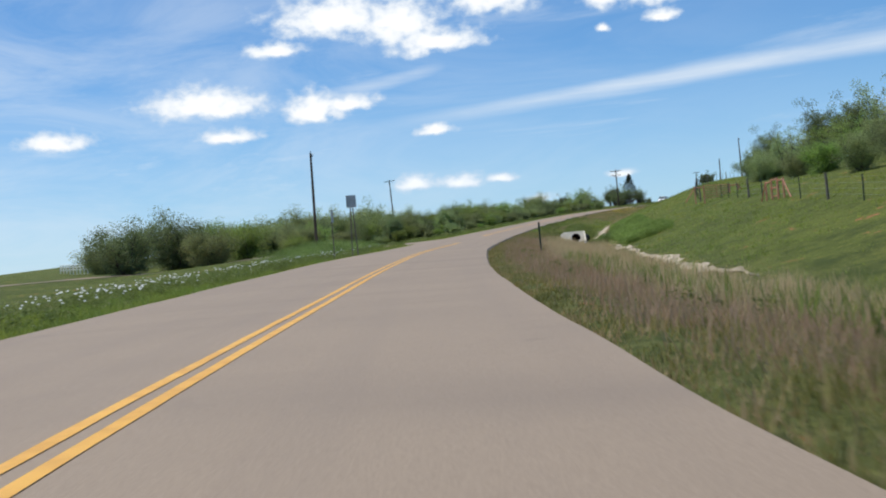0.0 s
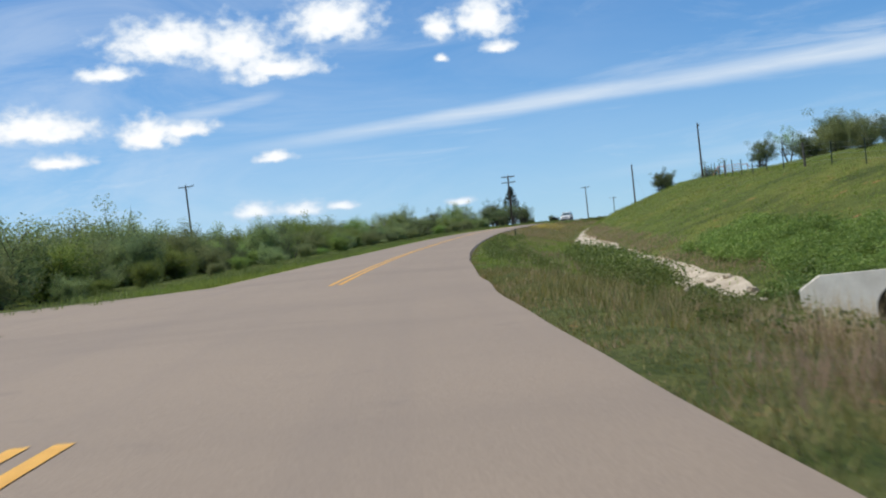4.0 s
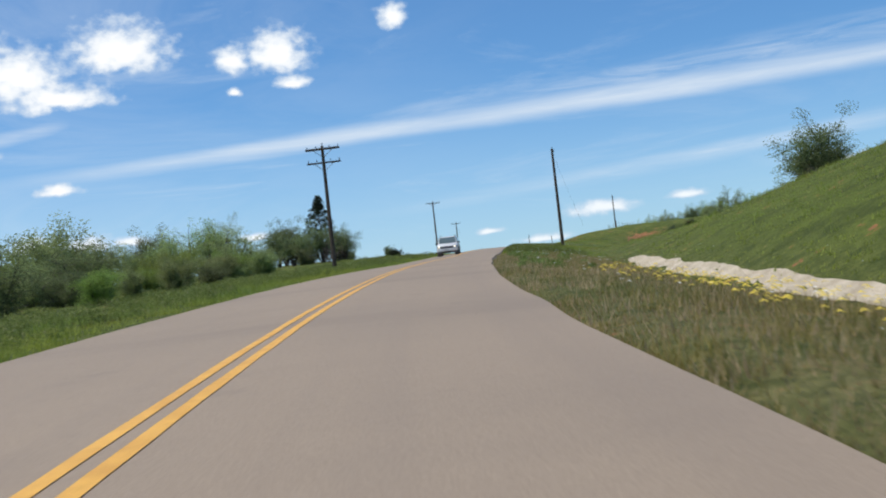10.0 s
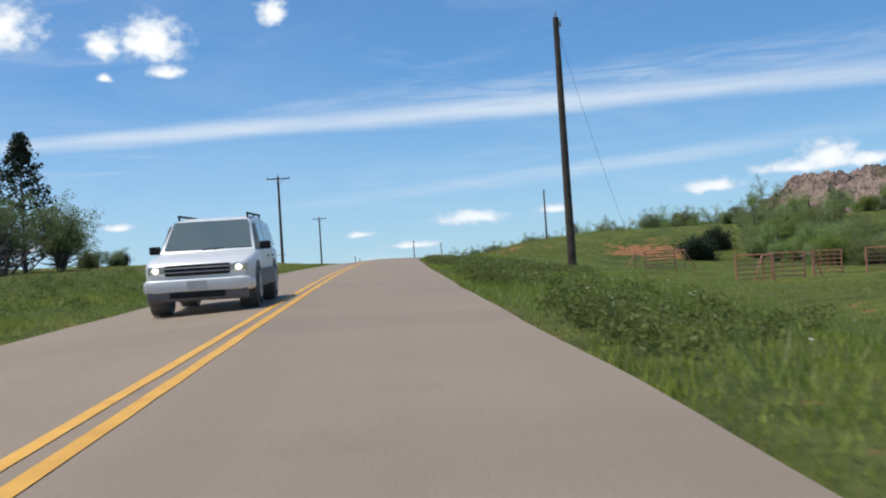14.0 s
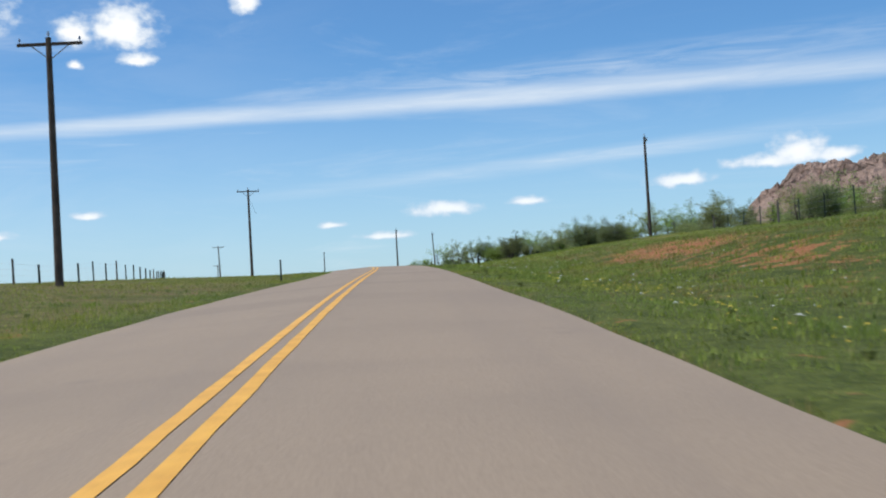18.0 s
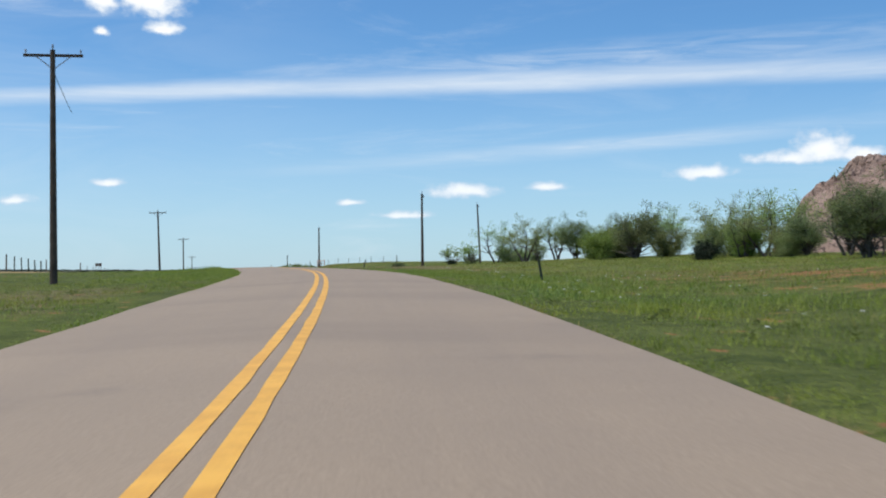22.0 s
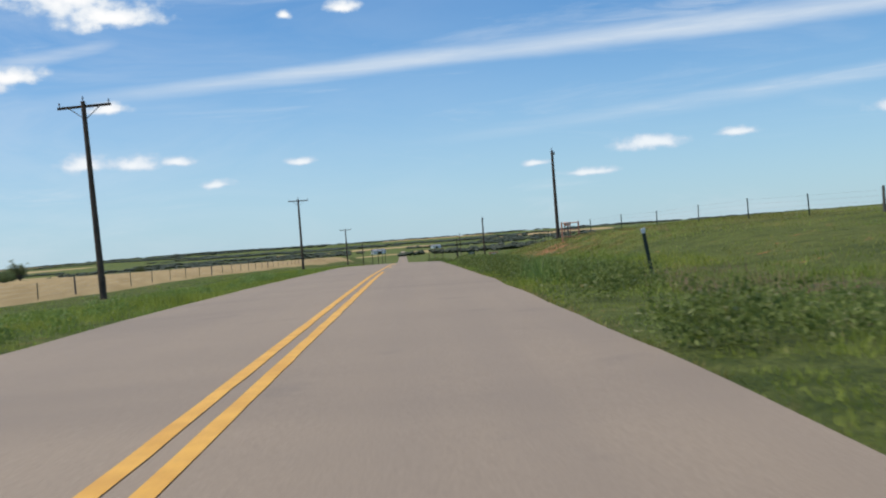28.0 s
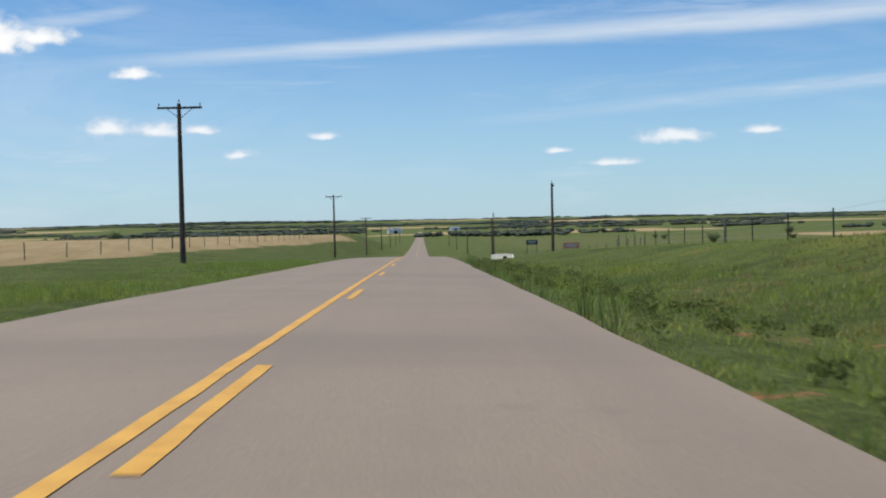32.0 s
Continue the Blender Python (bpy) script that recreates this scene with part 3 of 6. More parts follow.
def land(x, y):
    """Height of the ground at world places."""
    x, y = np.atleast_1d(np.asarray(x, float)), np.atleast_1d(np.asarray(y, float))
    s, u = road_coords(x, y)
    sc = np.clip(s, LINE_S[0], LINE_S[-1])
    base = np.interp(sc, LINE_S, LINE[:, 2])
    off = np.where(u >= 0, side(RIGHT, RIGHT_U, sc, np.abs(u)), side(LEFT, LEFT_U, sc, np.abs(u)))
    away = np.abs(u)
    ramp = lambda v, lo, hi: (lambda q: q * q * (3 - 2 * q))(np.clip((v - lo) / (hi - lo), 0, 1))
    off = off + waves(x, y) * np.clip((away - 7) / 25, 0, 1) * .35
    lw, rw = edge_widths(sc)
    under = np.clip((np.where(u < 0, lw, rw) + .45 - away) / .5, 0, 1)
    mouth = ramp(-u, 3.2, 4.2) * (1 - ramp(-u, 22, 34)) * ramp(s, 92 - away * .1, 96 - away * .1) * (1 - ramp(s, 117, 122))
    off = off * (1 - mouth) - .16 * mouth
    z = base + off + cross(sc, u) - under * .14 - np.clip((4.3 - away) / 1.2, 0, 1) * .03
    # the level ripe field on the left
    w = ramp(-u, 8, 24) * ramp(s, 470, 530) * (1 - ramp(s, 1000, 1300)) * (1 - ramp(-u, 380, 580))
    z_field = 20.30 - .006 * (s - 560) + waves(x, y) * .12
    # the wide country: a shallow valley ahead, low hills on the skyline
    far = np.clip((away - 150) / 500, 0, 1)
    far = far * far * (3 - 2 * far)
    ahead = np.clip(s, -400, 2000)
    broad = np.interp(ahead, (-400, 0, 350, 600, 900, 2000), (-2, -1, 12, 17, 9, 6))
    r = np.hypot(x - 150, y - 550)
    hills = np.clip((r - 1800) / 2600, 0, 1)
    hills = hills * hills * (21 + 6 * np.sin(x * .0013 + 1) + 3 * np.sin(y * .0011 + x * .0007) + 2 * np.sin(x * .004))
    flat = np.clip((r - 900) / 1500, 0, 1)
    broad = broad * (1 - flat) + 6 * flat
    z = z * (1 - far) + broad * far + hills
    z = z * (1 - w) + z_field * w
    return z


def land_at(s, u):
    x, y, _ = at(s, u)
    return float(x), float(y), float(land(x, y)[0])


# ---- building helpers ----
def part(name, bm, mat, parent=None, label=""):
    """Links a bmesh as one mesh object, under its thing."""
    me = bpy.data.meshes.new(name)
    bm.to_mesh(me)
    bm.free()
    me.materials.append(mat)
    ob = new(name, me)
    if parent is not None:
        ob.parent = parent
    if label:
        ob["label"] = label
    return ob


def raw(name, verts, faces, mat, parent=None, smooth=False, kind="", label="", category=""):
    me = bpy.data.meshes.new(name)
    me.from_pydata([tuple(v) for v in verts], [], [tuple(f) for f in faces])
    me.materials.append(mat)
    if smooth:
        me.polygons.foreach_set("use_smooth", [True] * len(me.polygons))
    me.update()
    ob = new(name, me)
    if parent is not None:
        ob.parent = parent
    return tagged(ob, label, category, "", kind)


def thing(name, x, y, z, turn=0.0, label="", category="", group="", kind=""):
    ob = new(name)
    ob.matrix_basis = pose(x, y, z, 0, 0, turn)
    return tagged(ob, label, category, group, kind)


def box(bm, size, centre=(0, 0, 0), m=None, bevel=0.0):
    g = bmesh.ops.create_cube(bm, size=1.0, matrix=(m or Matrix()) @ Matrix.Translation(centre) @ Matrix.Diagonal((*size, 1)))
    if bevel:
        es = list({e for v in g["verts"] for e in v.link_edges})
        bmesh.ops.bevel(bm, geom=es, offset=bevel, segments=2, affect="EDGES", profile=0.5)
    return bm


def rod(bm, a, b, r0, r1=None, sides=8):
    """A tapered round bar from a to b."""
    a, b = Vector(a), Vector(b)
    d = b - a
    m = Matrix.Translation((a + b) / 2) @ d.to_track_quat("Z", "Y").to_matrix().to_4x4()
    bmesh.ops.create_cone(bm, cap_ends=True, segments=sides, radius1=r0, radius2=r0 if r1 is None else r1, depth=d.length, matrix=m)
    return bm


def heading(s):
    """Degrees by which the road's direction turns from north, leftwards positive."""
    tx, ty = np.interp(s, LINE_S, TANGENT[:, 0]), np.interp(s, LINE_S, TANGENT[:, 1])
    return math.degrees(math.atan2(-tx, ty))


# ---- ground: one sheet to the horizon ----
def red_cover(s, u):
    """How much bare red earth shows, 0 to about 1."""
    def blob(s0, u0, ls, lu):
        return np.exp(-(((s - s0) / ls) ** 2 + ((u - u0) / lu) ** 2))

    return (.95 * blob(399, 12.4, 9, 2.8) + .4 * blob(384, 11.6, 8, 2.2) + .36 * blob(418, 11.2, 7, 1.6) + .85 * blob(377.5, 24.5, 3.5, 4.5) + .62 * blob(628, 10.8, 14, 2.4)
            + .52 * blob(462, 15, 16, 4) + .4 * blob(372, -16, 20, 5) + .35 * blob(255, 34, 12, 6) + .5 * blob(20, -75, 26, 5) + .45 * blob(272, 22, 9, 3) + .3 * blob(450, 22, 16, 5))


def build_ground():
    turn = radians(-17)
    ca, sa = math.cos(turn), math.sin(turn)

    def spread(lo, hi, step, end, grow=1.22):
        v = list(np.arange(lo, hi, step))
        for sign, start in ((1, v[-1]), (-1, v[0])):
            p, d = start, step
            while abs(p) < end:
                d *= grow
                p += sign * d
                v = v + [p] if sign > 0 else [p] + v
        return np.array(v)

    gx = spread(-75, 60, 0.9, 9000)
    gy = spread(-40, 760, 2.5, 9000, 1.15)
    xx, yy = np.meshgrid(gx, gy)
    x = (xx * ca - yy * sa).ravel()
    y = (xx * sa + yy * ca).ravel()
    z = land(x, y)
    n, m = len(gx), len(gy)
    idx = np.arange(n * m).reshape(m, n)
    quads = np.stack([idx[:-1, :-1], idx[:-1, 1:], idx[1:, 1:], idx[1:, :-1]], -1).reshape(-1, 4)
    me = bpy.data.meshes.new("ground")
    me.vertices.add(n * m)
    me.vertices.foreach_set("co", np.stack([x, y, z], 1).ravel())
    me.loops.add(len(quads) * 4)
    me.loops.foreach_set("vertex_index", quads.ravel())
    me.polygons.add(len(quads))
    me.polygons.foreach_set("loop_start", np.arange(len(quads)) * 4)
    me.polygons.foreach_set("use_smooth", [True] * len(quads))
    me.update(calc_edges=True)
    s, u = road_coords(x, y)

    def blob(s0, u0, ls, lu):
        return np.exp(-(((s - s0) / ls) ** 2 + ((u - u0) / lu) ** 2))

    red = red_cover(s, u)
    field = ((u < -18.5) & (u > -420) & (s > 462) & (s < 960)).astype(float)
    field = np.maximum(field, ((u > 260) & (u < 700) & (s > 900) & (s < 1500)).astype(float))
    stripes = (np.sin(x * .004 + 2) * np.sin(y * .0051 + 1) > .6) & (np.hypot(x - 150, y - 550) > 1300)
    field = np.maximum(field, stripes * .9)
    # left meadow's .95: dry grass, raised further to imitate pale windscreen haze in colour
    brown = 1.0 * blob(45, 7, 52, 3.2) + .8 * blob(222, 6.5, 44, 4.0) + .35 * blob(140, 6, 25, 3) + .95 * ((u < -5) & (u > -60) & (s > 335) & (s < 470)) + .35 * blob(520, 15, 60, 8) + .35 * ((u > 45) & (s > 440))
    ramp = lambda v, lo, hi: np.clip((v - lo) / (hi - lo), 0, 1)
    # yellow-green grass; full strength on the left also paints in the haze's paleness
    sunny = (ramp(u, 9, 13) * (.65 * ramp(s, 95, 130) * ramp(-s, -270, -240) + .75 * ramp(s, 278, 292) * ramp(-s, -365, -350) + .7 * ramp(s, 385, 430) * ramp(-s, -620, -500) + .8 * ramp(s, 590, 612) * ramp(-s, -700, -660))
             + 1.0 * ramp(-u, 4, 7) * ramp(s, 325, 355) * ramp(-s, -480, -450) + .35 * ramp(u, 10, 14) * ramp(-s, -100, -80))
    far_off = np.hypot(x - 150, y - 550) > 1100
    brown = np.where(far_off, -.6, brown)
    col = me.color_attributes.new("cover", "FLOAT_COLOR", "POINT")
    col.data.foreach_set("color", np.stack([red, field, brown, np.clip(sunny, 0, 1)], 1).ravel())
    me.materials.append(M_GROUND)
    tagged(new("ground", me), "rolling green and brown meadow with bare red earth", "ground", "", "structure")


build_ground()


# ---- road and its markings ----
def painted(name, s0, s1, u, width, mat, parent, step=0.8):
    """A painted line that lies on the pavement, with slightly worn edges."""
    rnd = np.random.RandomState(int(s0 * 10 + u * 100) % 9973)
    ss = np.arange(s0, s1 + 1e-6, step) if s1 - s0 > 2 * step else np.linspace(s0, s1, 6)
    ss = np.concatenate([ss[ss < 760], ss[ss >= 760][::8]])
    mid = u + lane_shift(ss)
    v = []
    for k in (-1, 1):
        uu = mid + k * width / 2 + rnd.normal(0, .004, len(ss))
        x, y, _ = at(ss, uu)
        v.append(np.stack([x, y, road_top(ss, uu) + .006], 1))
    n = len(ss)
    return raw(name, np.concatenate(v), [(i, n + i, n + i + 1, i + 1) for i in range(n - 1)], mat, parent, True)


def build_road():
    """The pavement: slightly crowned, with worn uneven edges that drop into the verge."""
    rnd = np.random.RandomState(2)
    ss = np.concatenate([np.arange(-56, 760, 0.8), np.arange(760, 3150, 6.0)])
    cols = np.linspace(-1, 1, 11)
    v, f, along = [], [], []
    left, right = edge_widths(ss)
    soft_ = np.array([1, 2, 3, 4, 3, 2, 1]) / 16
    jl, jr = (np.convolve(rnd.normal(0, .055, len(ss)), soft_, 'same') for _ in range(2))
    for i, s in enumerate(ss):
        for c in cols:
            u = c * (left[i] if c < 0 else right[i])
            if abs(c) == 1:
                u += jl[i] if c < 0 else jr[i]
            x, y, z = at(s, u)
            v.append((x, y, road_top(s, u)))
            along.append((u, s, 0))
        for c, u in ((-1, -left[i] - .10 + jl[i]), (1, right[i] + .10 + jr[i])):
            x, y, z = at(s, u)
            v.append((x, y, z - .2 + cross(s, u)))
            along.append((u, s, 0))
    n = len(cols) + 2
    for i in range(len(ss) - 1):
        a, b = i * n, (i + 1) * n
        for j in range(len(cols) - 1):
            f.append((a + j, a + j + 1, b + j + 1, b + j))
        f.append((a + n - 2, a, b, b + n - 2))
        f.append((a + len(cols) - 1, a + n - 1, b + n - 1, b + len(cols) - 1))
    ob = raw("road", v, f, M_ROAD, None, False, "structure", "pinkish grey chip-sealed two-lane country road", "road")
    a_ = ob.data.attributes.new("along", "FLOAT_VECTOR", "POINT")
    a_.data.foreach_set("vector", np.array(along, float).ravel())
    return ob


road = build_road()
GAP = (85, 105.5)                                # the side road's mouth
LINE_W = 0.115
for s0, s1, u in ((-56, GAP[0], -.12), (GAP[1], 3100, -.12), (-56, GAP[0], .12), (GAP[1], 594.6, .12)):
    painted("centre_line", s0, s1, u, LINE_W, M_LINE, road)
for i in range(30):
    painted("centre_line", 606.3 + i * 13.6, 610.2 + i * 13.6, .12, LINE_W, M_LINE, road, .65)


def side_road():
    """The mouth of the side road and its first stretch, going off to the left."""
    xs, ys = [], []
    n, m = 50, 12
    for i in range(n):
        u = -3.4 - i * 1.2
        flare = 6.0 * math.exp((u + 4.5) / 5.0)
        c = 108 + (-u - 4) * .05 - flare * .12
        for j in range(m):
            x, y, _ = at(c + (j / (m - 1) - .5) * (7.0 + 2 * flare), u)
            xs.append(float(x))
            ys.append(float(y))
    s, u = road_coords(xs, ys)
    w = np.clip((-u - 4.2) / 3, 0, 1)
    z = (road_top(s, u) - .03) * (1 - w) + (land(xs, ys) + .05) * w
    f = [(i * m + j, (i + 1) * m + j, (i + 1) * m + j + 1, i * m + j + 1) for i in range(n - 1) for j in range(m - 1)]
    ob = raw("side_road", list(zip(xs, ys, z)), f, M_ROAD, None, True, "structure", "worn chip-sealed mouth of a side road", "road")
    a_ = ob.data.attributes.new("along", "FLOAT_VECTOR", "POINT")
    a_.data.foreach_set("vector", np.stack([u, s, u * 0], 1).astype(float).ravel())


side_road()


def strip_on_land(name, s0, s1, u0, u1, mat, lift, label, category, wob=.3, step=1.0, cols=5, seed=3, rough=.05):
    """A strip of loose stone or gravel that lies on the land."""
    rnd = np.random.RandomState(seed)
    ss = np.arange(s0, s1, step)
    k_ = np.ones(5) / 5
    wl, wr = (np.convolve(rnd.normal(0, wob * 1.8, len(ss)), k_, 'same') for _ in range(2))
    xs, ys = [], []
    for i, s in enumerate(ss):
        end = min(1.0, min(i, len(ss) - 1 - i) / 5 + .15)
        mid = (u0 + u1) / 2
        for j in range(cols):
            u = (u0 + wl[i]) * (1 - j / (cols - 1)) + (u1 + wr[i]) * j / (cols - 1)
            x, y, _ = at(s, mid + (u - mid) * end)
            xs.append(float(x))
            ys.append(float(y))
    z = land(np.array(xs), np.array(ys)) + lift + rnd.normal(0, rough, len(xs)) * (np.arange(len(xs)) % cols % (cols - 1) > 0)
    f = [(i * cols + j, i * cols + j + 1, (i + 1) * cols + j + 1, (i + 1) * cols + j) for i in range(len(ss) - 1) for j in range(cols - 1)]
    return raw(name, list(zip(xs, ys, z)), f, mat, None, False, "structure", label, category)


strip_on_land("gravel_drive", 351.6, 357.6, 3.1, 11.5, M_GRAVEL, .03, "pale gravel farm drive beside the road", "drive", .3, .7, 14, 8, .02)
strip_on_land("stone_ditch_bed", 108, 190, 9.9, 11.2, M_SAND, .06, "pale washed-out stone bed at the foot of the hill", "ditch", .09, .8, 9, 4, .014)
strip_on_land("stone_ditch_bed", 185, 258, 10.2, 10.9, M_SAND, .05, "pale narrow stone bed at the foot of the hill", "ditch", .08, .6, 7, 6, .03)
strip_on_land("stone_ditch_bed", 34, 82, 11.2, 11.65, M_SAND, .05, "pale stone rubble in the roadside ditch", "ditch", .3, .8, 5, 5, .08)


# ---- utility poles ----
def pole_body(bm, h, r=.15):
    rod(bm, (0, 0, -.6), (0, 0, h), r * 1.15, r * .72, 12)


def utility_pole(s, u, h, arms=1, lean=0.0, r=.15, label="", turn=None):
    x, y, z = land_at(s, u)
    ob = thing("utility_pole", x, y, z, heading(s) if turn is None else turn, label, "utility pole", "utility poles along the road")
    ob.matrix_basis = ob.matrix_basis @ pose(0, 0, 0, 0, lean, 0)
    bm = bmesh.new()
    pole_body(bm, h, r)
    part("pole", bm, M_WOOD, ob)
    for k in range(arms):
        za = h - .22 - k * 1.0
        half = 1.25
        bm = bmesh.new()
        box(bm, (2 * half, .10, .12), (0, .14, za), None, .012)
        arm = part("crossarm", bm, M_WOOD, ob)
        if arms == 2 and k == 0:
            bm = bmesh.new()
            box(bm, (2 * half, .10, .12), (0, -.14, za), None, .012)
            part("crossarm", bm, M_WOOD, ob)
        for sx in (-1, 1):
            bm = bmesh.new()
            rod(bm, (sx * .72, .16, za - .04), (0, .12, za - .62), .022, None, 6)
            part("brace", bm, M_STEEL, ob)
        for px in ((-1.15, 1.15) if arms == 1 else (-1.15, -.5, .5, 1.15)):
            bm = bmesh.new()
            rod(bm, (px, .14, za + .05), (px, .14, za + .17), .02, None, 6)
            rod(bm, (px, .14, za + .15), (px, .14, za + .26), .05, .035, 8)
            part("insulator", bm, M_STEEL, arm)
    bm = bmesh.new()
    rod(bm, (0, 0, h - .02), (0, 0, h + .12), .02, None, 6)
    rod(bm, (0, 0, h + .1), (0, 0, h + .24), .055, .035, 8)
    part("insulator", bm, M_STEEL, ob)
    if arms == 0:
        bm = bmesh.new()
        box(bm, (.10, .16, .22), (.17, 0, h - .28), None, .02)
        rod(bm, (.1, 0, h - .12), (.3, 0, h - .1), .018, None, 6)
        part("bracket", bm, M_STEEL, ob)
    return ob


ARM = "weathered wooden utility pole with a crossarm and insulators"
BARE = "dark weathered wooden pole with a small top bracket"
for s, u, h, arms, lean in ((111.9, -17.7, 10.1, 0, 1), (237.5, -49.7, 12.4, 1, -2), (278.1, -8.7, 9.25, 2, 0), (396.9, -11.7, 9.6, 1, 0), (482.3, -11, 10.15, 1, 0),
                            (603.1, -13.2, 9.3, 1, -1.5), (692.8, -12, 8.95, 1, 0), (800.2, -11.7, 9.5, 1, 0), (905, -12, 9.2, 1, 0), (1010, -12, 9.2, 1, 0),
                            (1115, -12, 9.2, 1, 0), (1220, -12, 9.2, 1, 0), (1330, -12, 9.2, 1, 0)):
    utility_pole(s, u, h, arms, lean, label="tall grey wooden utility pole with doubled crossarms" if arms == 2 else (ARM if arms else BARE))
for s, u, h, lean, r in ((243.2, 25.2, 8.0, 0, .13), (321.7, 9.6, 10.95, 0, .17), (446.7, 23.8, 8.65, 0, .14), (545.5, 15.6, 7.45, 0, .14), (564.9, 26.2, 7.35, -2.5, .12),
                         (647.2, 14.2, 7.7, 0, .15), (741.2, 14.5, 6.8, 0, .14), (838, 14.5, 7.2, 0, .14), (880, 17.5, 9.6, 0, .14), (950, 14.5, 7.2, 0, .14), (1050, 14.5, 7.2, 0, .14), (1160, 14.5, 7.2, 0, .14)):
    utility_pole(s, u, h, 0, lean, r, BARE)


def drop_line(name, a, b, sag, r, label):
    v = []
    for i in range(13):
        t = i / 12
        v.append(Vector(a).lerp(Vector(b), t) - Vector((0, 0, sag * 4 * t * (1 - t))))
    bm = bmesh.new()
    for p, q in zip(v[:-1], v[1:]):
        rod(bm, p, q, r, None, 5)
    ob = part(name, bm, M_DARK)
    tagged(ob, label, "wire")


px, py, pz = land_at(321.7, 9.6)
qx, qy, qz = land_at(323.4, 12.2)
drop_line("drop_wire", (px, py, pz + 10.7), (qx, qy, qz + 2.5), .3, .006, "thin dark wire hanging down from a roadside pole")
px, py, pz = land_at(482.3, -11)
qx, qy, _ = at(482.3, -10.2)
drop_line("drop_wire", (px, py, pz + 9.3), (float(qx), float(qy), pz + 7.4), .05, .012, "loose broken wire hanging from a crossarm")


# ---- fences, posts, gates ----
def wire_fence(s0, s1, u0, u1, gap, h, label, wires=4, seed=0, wood=5, thick=.05):
    """Posts with strands between them, following the land."""
    rnd = random.Random(seed)
    n = int(abs(s1 - s0) / gap)
    x0, y0, z0 = land_at(s0, u0)
    ob = thing("wire_fence", x0, y0, z0, 0, label, "fence")
    tops = []
    for i in range(n + 1):
        t = i / n
        x, y, z = land_at(s0 + (s1 - s0) * t, u0 + (u1 - u0) * t)
        p = Vector((x - x0, y - y0, z - z0))
        hh = h * rnd.uniform(.94, 1.08)
        bm = bmesh.new()
        if wood and i % wood == 0:
            rod(bm, (p.x, p.y, p.z - .3), (p.x + rnd.uniform(-.04, .04), p.y + rnd.uniform(-.04, .04), p.z + hh * 1.12), .075, .06, 8)
            part("post", bm, M_POST, ob, "thick round wooden post")
        else:
            m = Matrix.Translation(p)
            box(bm, (thick, thick, hh + .4), (0, 0, hh / 2 - .2), m @ pose(0, 0, 0, rnd.uniform(-2, 2), rnd.uniform(-2, 2), rnd.uniform(0, 90)), .006)
            part("post", bm, M_GREENPOST, ob)
        tops.append((p, hh))
    for k in range(wires):
        bm = bmesh.new()
        for (p, a), (q, b) in zip(tops[:-1], tops[1:]):
            f = (k + 1) / wires * .92
            rod(bm, p + Vector((0, 0, a * f)), q + Vector((0, 0, b * f)), .003, None, 4)
        part("wire", bm, M_STEEL, ob)
    return ob


wire_fence(384, 566, -18.2, -24, 5.0, 1.35, "sagging barbed wire fence on dark steel posts", 4, 1, 6, .1)
wire_fence(572, 860, -21, -21, 7.5, 1.0, "barbed wire fence along the ripe field", 4, 2, 7)
wire_fence(596, 630, 21, 14.2, 5.0, 1.0, "barbed wire fence on top of the bank", 4, 3, 8)
wire_fence(637, 735, 13.6, 20, 6.0, 1.05, "barbed wire fence running over the grass bank", 4, 4, 8)
wire_fence(745, 960, 24, 24, 7.0, 1.2, "barbed wire fence across the far pasture", 3, 5, 0)
wire_fence(30, 92, 18.6, 20.4, 5.2, 1.05, "barbed wire fence below the wooded hill", 4, 6, 4)
wire_fence(105, 262, 20, 27, 6.0, 1.2, "barbed wire fence climbing the grassy hill", 4, 7, 6)
wire_fence(395, 440, 20, 27, 5.5, 1.2, "barbed wire fence above the red bank", 4, 8, 4)


def rail_fence(s0, u0, s1, u1, n, h, label):
    x0, y0, z0 = land_at(s0, u0)
    x1, y1, z1 = land_at(s1, u1)
    ob = thing("rail_fence", x0, y0, z0, 0, label, "fence")
    d = Vector((x1 - x0, y1 - y0, z1 - z0))
    for i in range(n + 1):
        bm = bmesh.new()
        p = d * (i / n)
        rod(bm, (p.x, p.y, p.z - .6), (p.x, p.y, p.z + h), .09, None, 8)
        part("post", bm, M_WHITE, ob)
    for k in (.4, .7, .97):
        bm = bmesh.new()
        rod(bm, Vector((0, 0, h * k)), d + Vector((0, 0, h * k)), .07, None, 8)
        part("rail", bm, M_WHITE, ob)


rail_fence(150, -62, 172, -84, 12, 1.4, "white-painted pipe rail fence beyond the side road")


def roadside_post(s, u, h, tip, lean, label, mat=None):
    x, y, z = land_at(s, u)
    ob = thing("marker_post", x, y, z, heading(s), label, "post", "marker posts beside the road")
    bm = bmesh.new()
    m = pose(0, 0, 0, 0, lean, 0)
    box(bm, (.085, .03, h + .3), (0, 0, h / 2 - .15), m, .006)
    box(bm, (.02, .05, h + .3), (0, .03, h / 2 - .15), m, .004)
    part("stem", bm, mat or M_GREENPOST, ob)
    if tip:
        bm = bmesh.new()
        box(bm, (.095, .045, .12), (0, -.004, h + .03), m, .01)
        part("reflector", bm, M_WHITE, ob, "white reflector cap")
    return ob


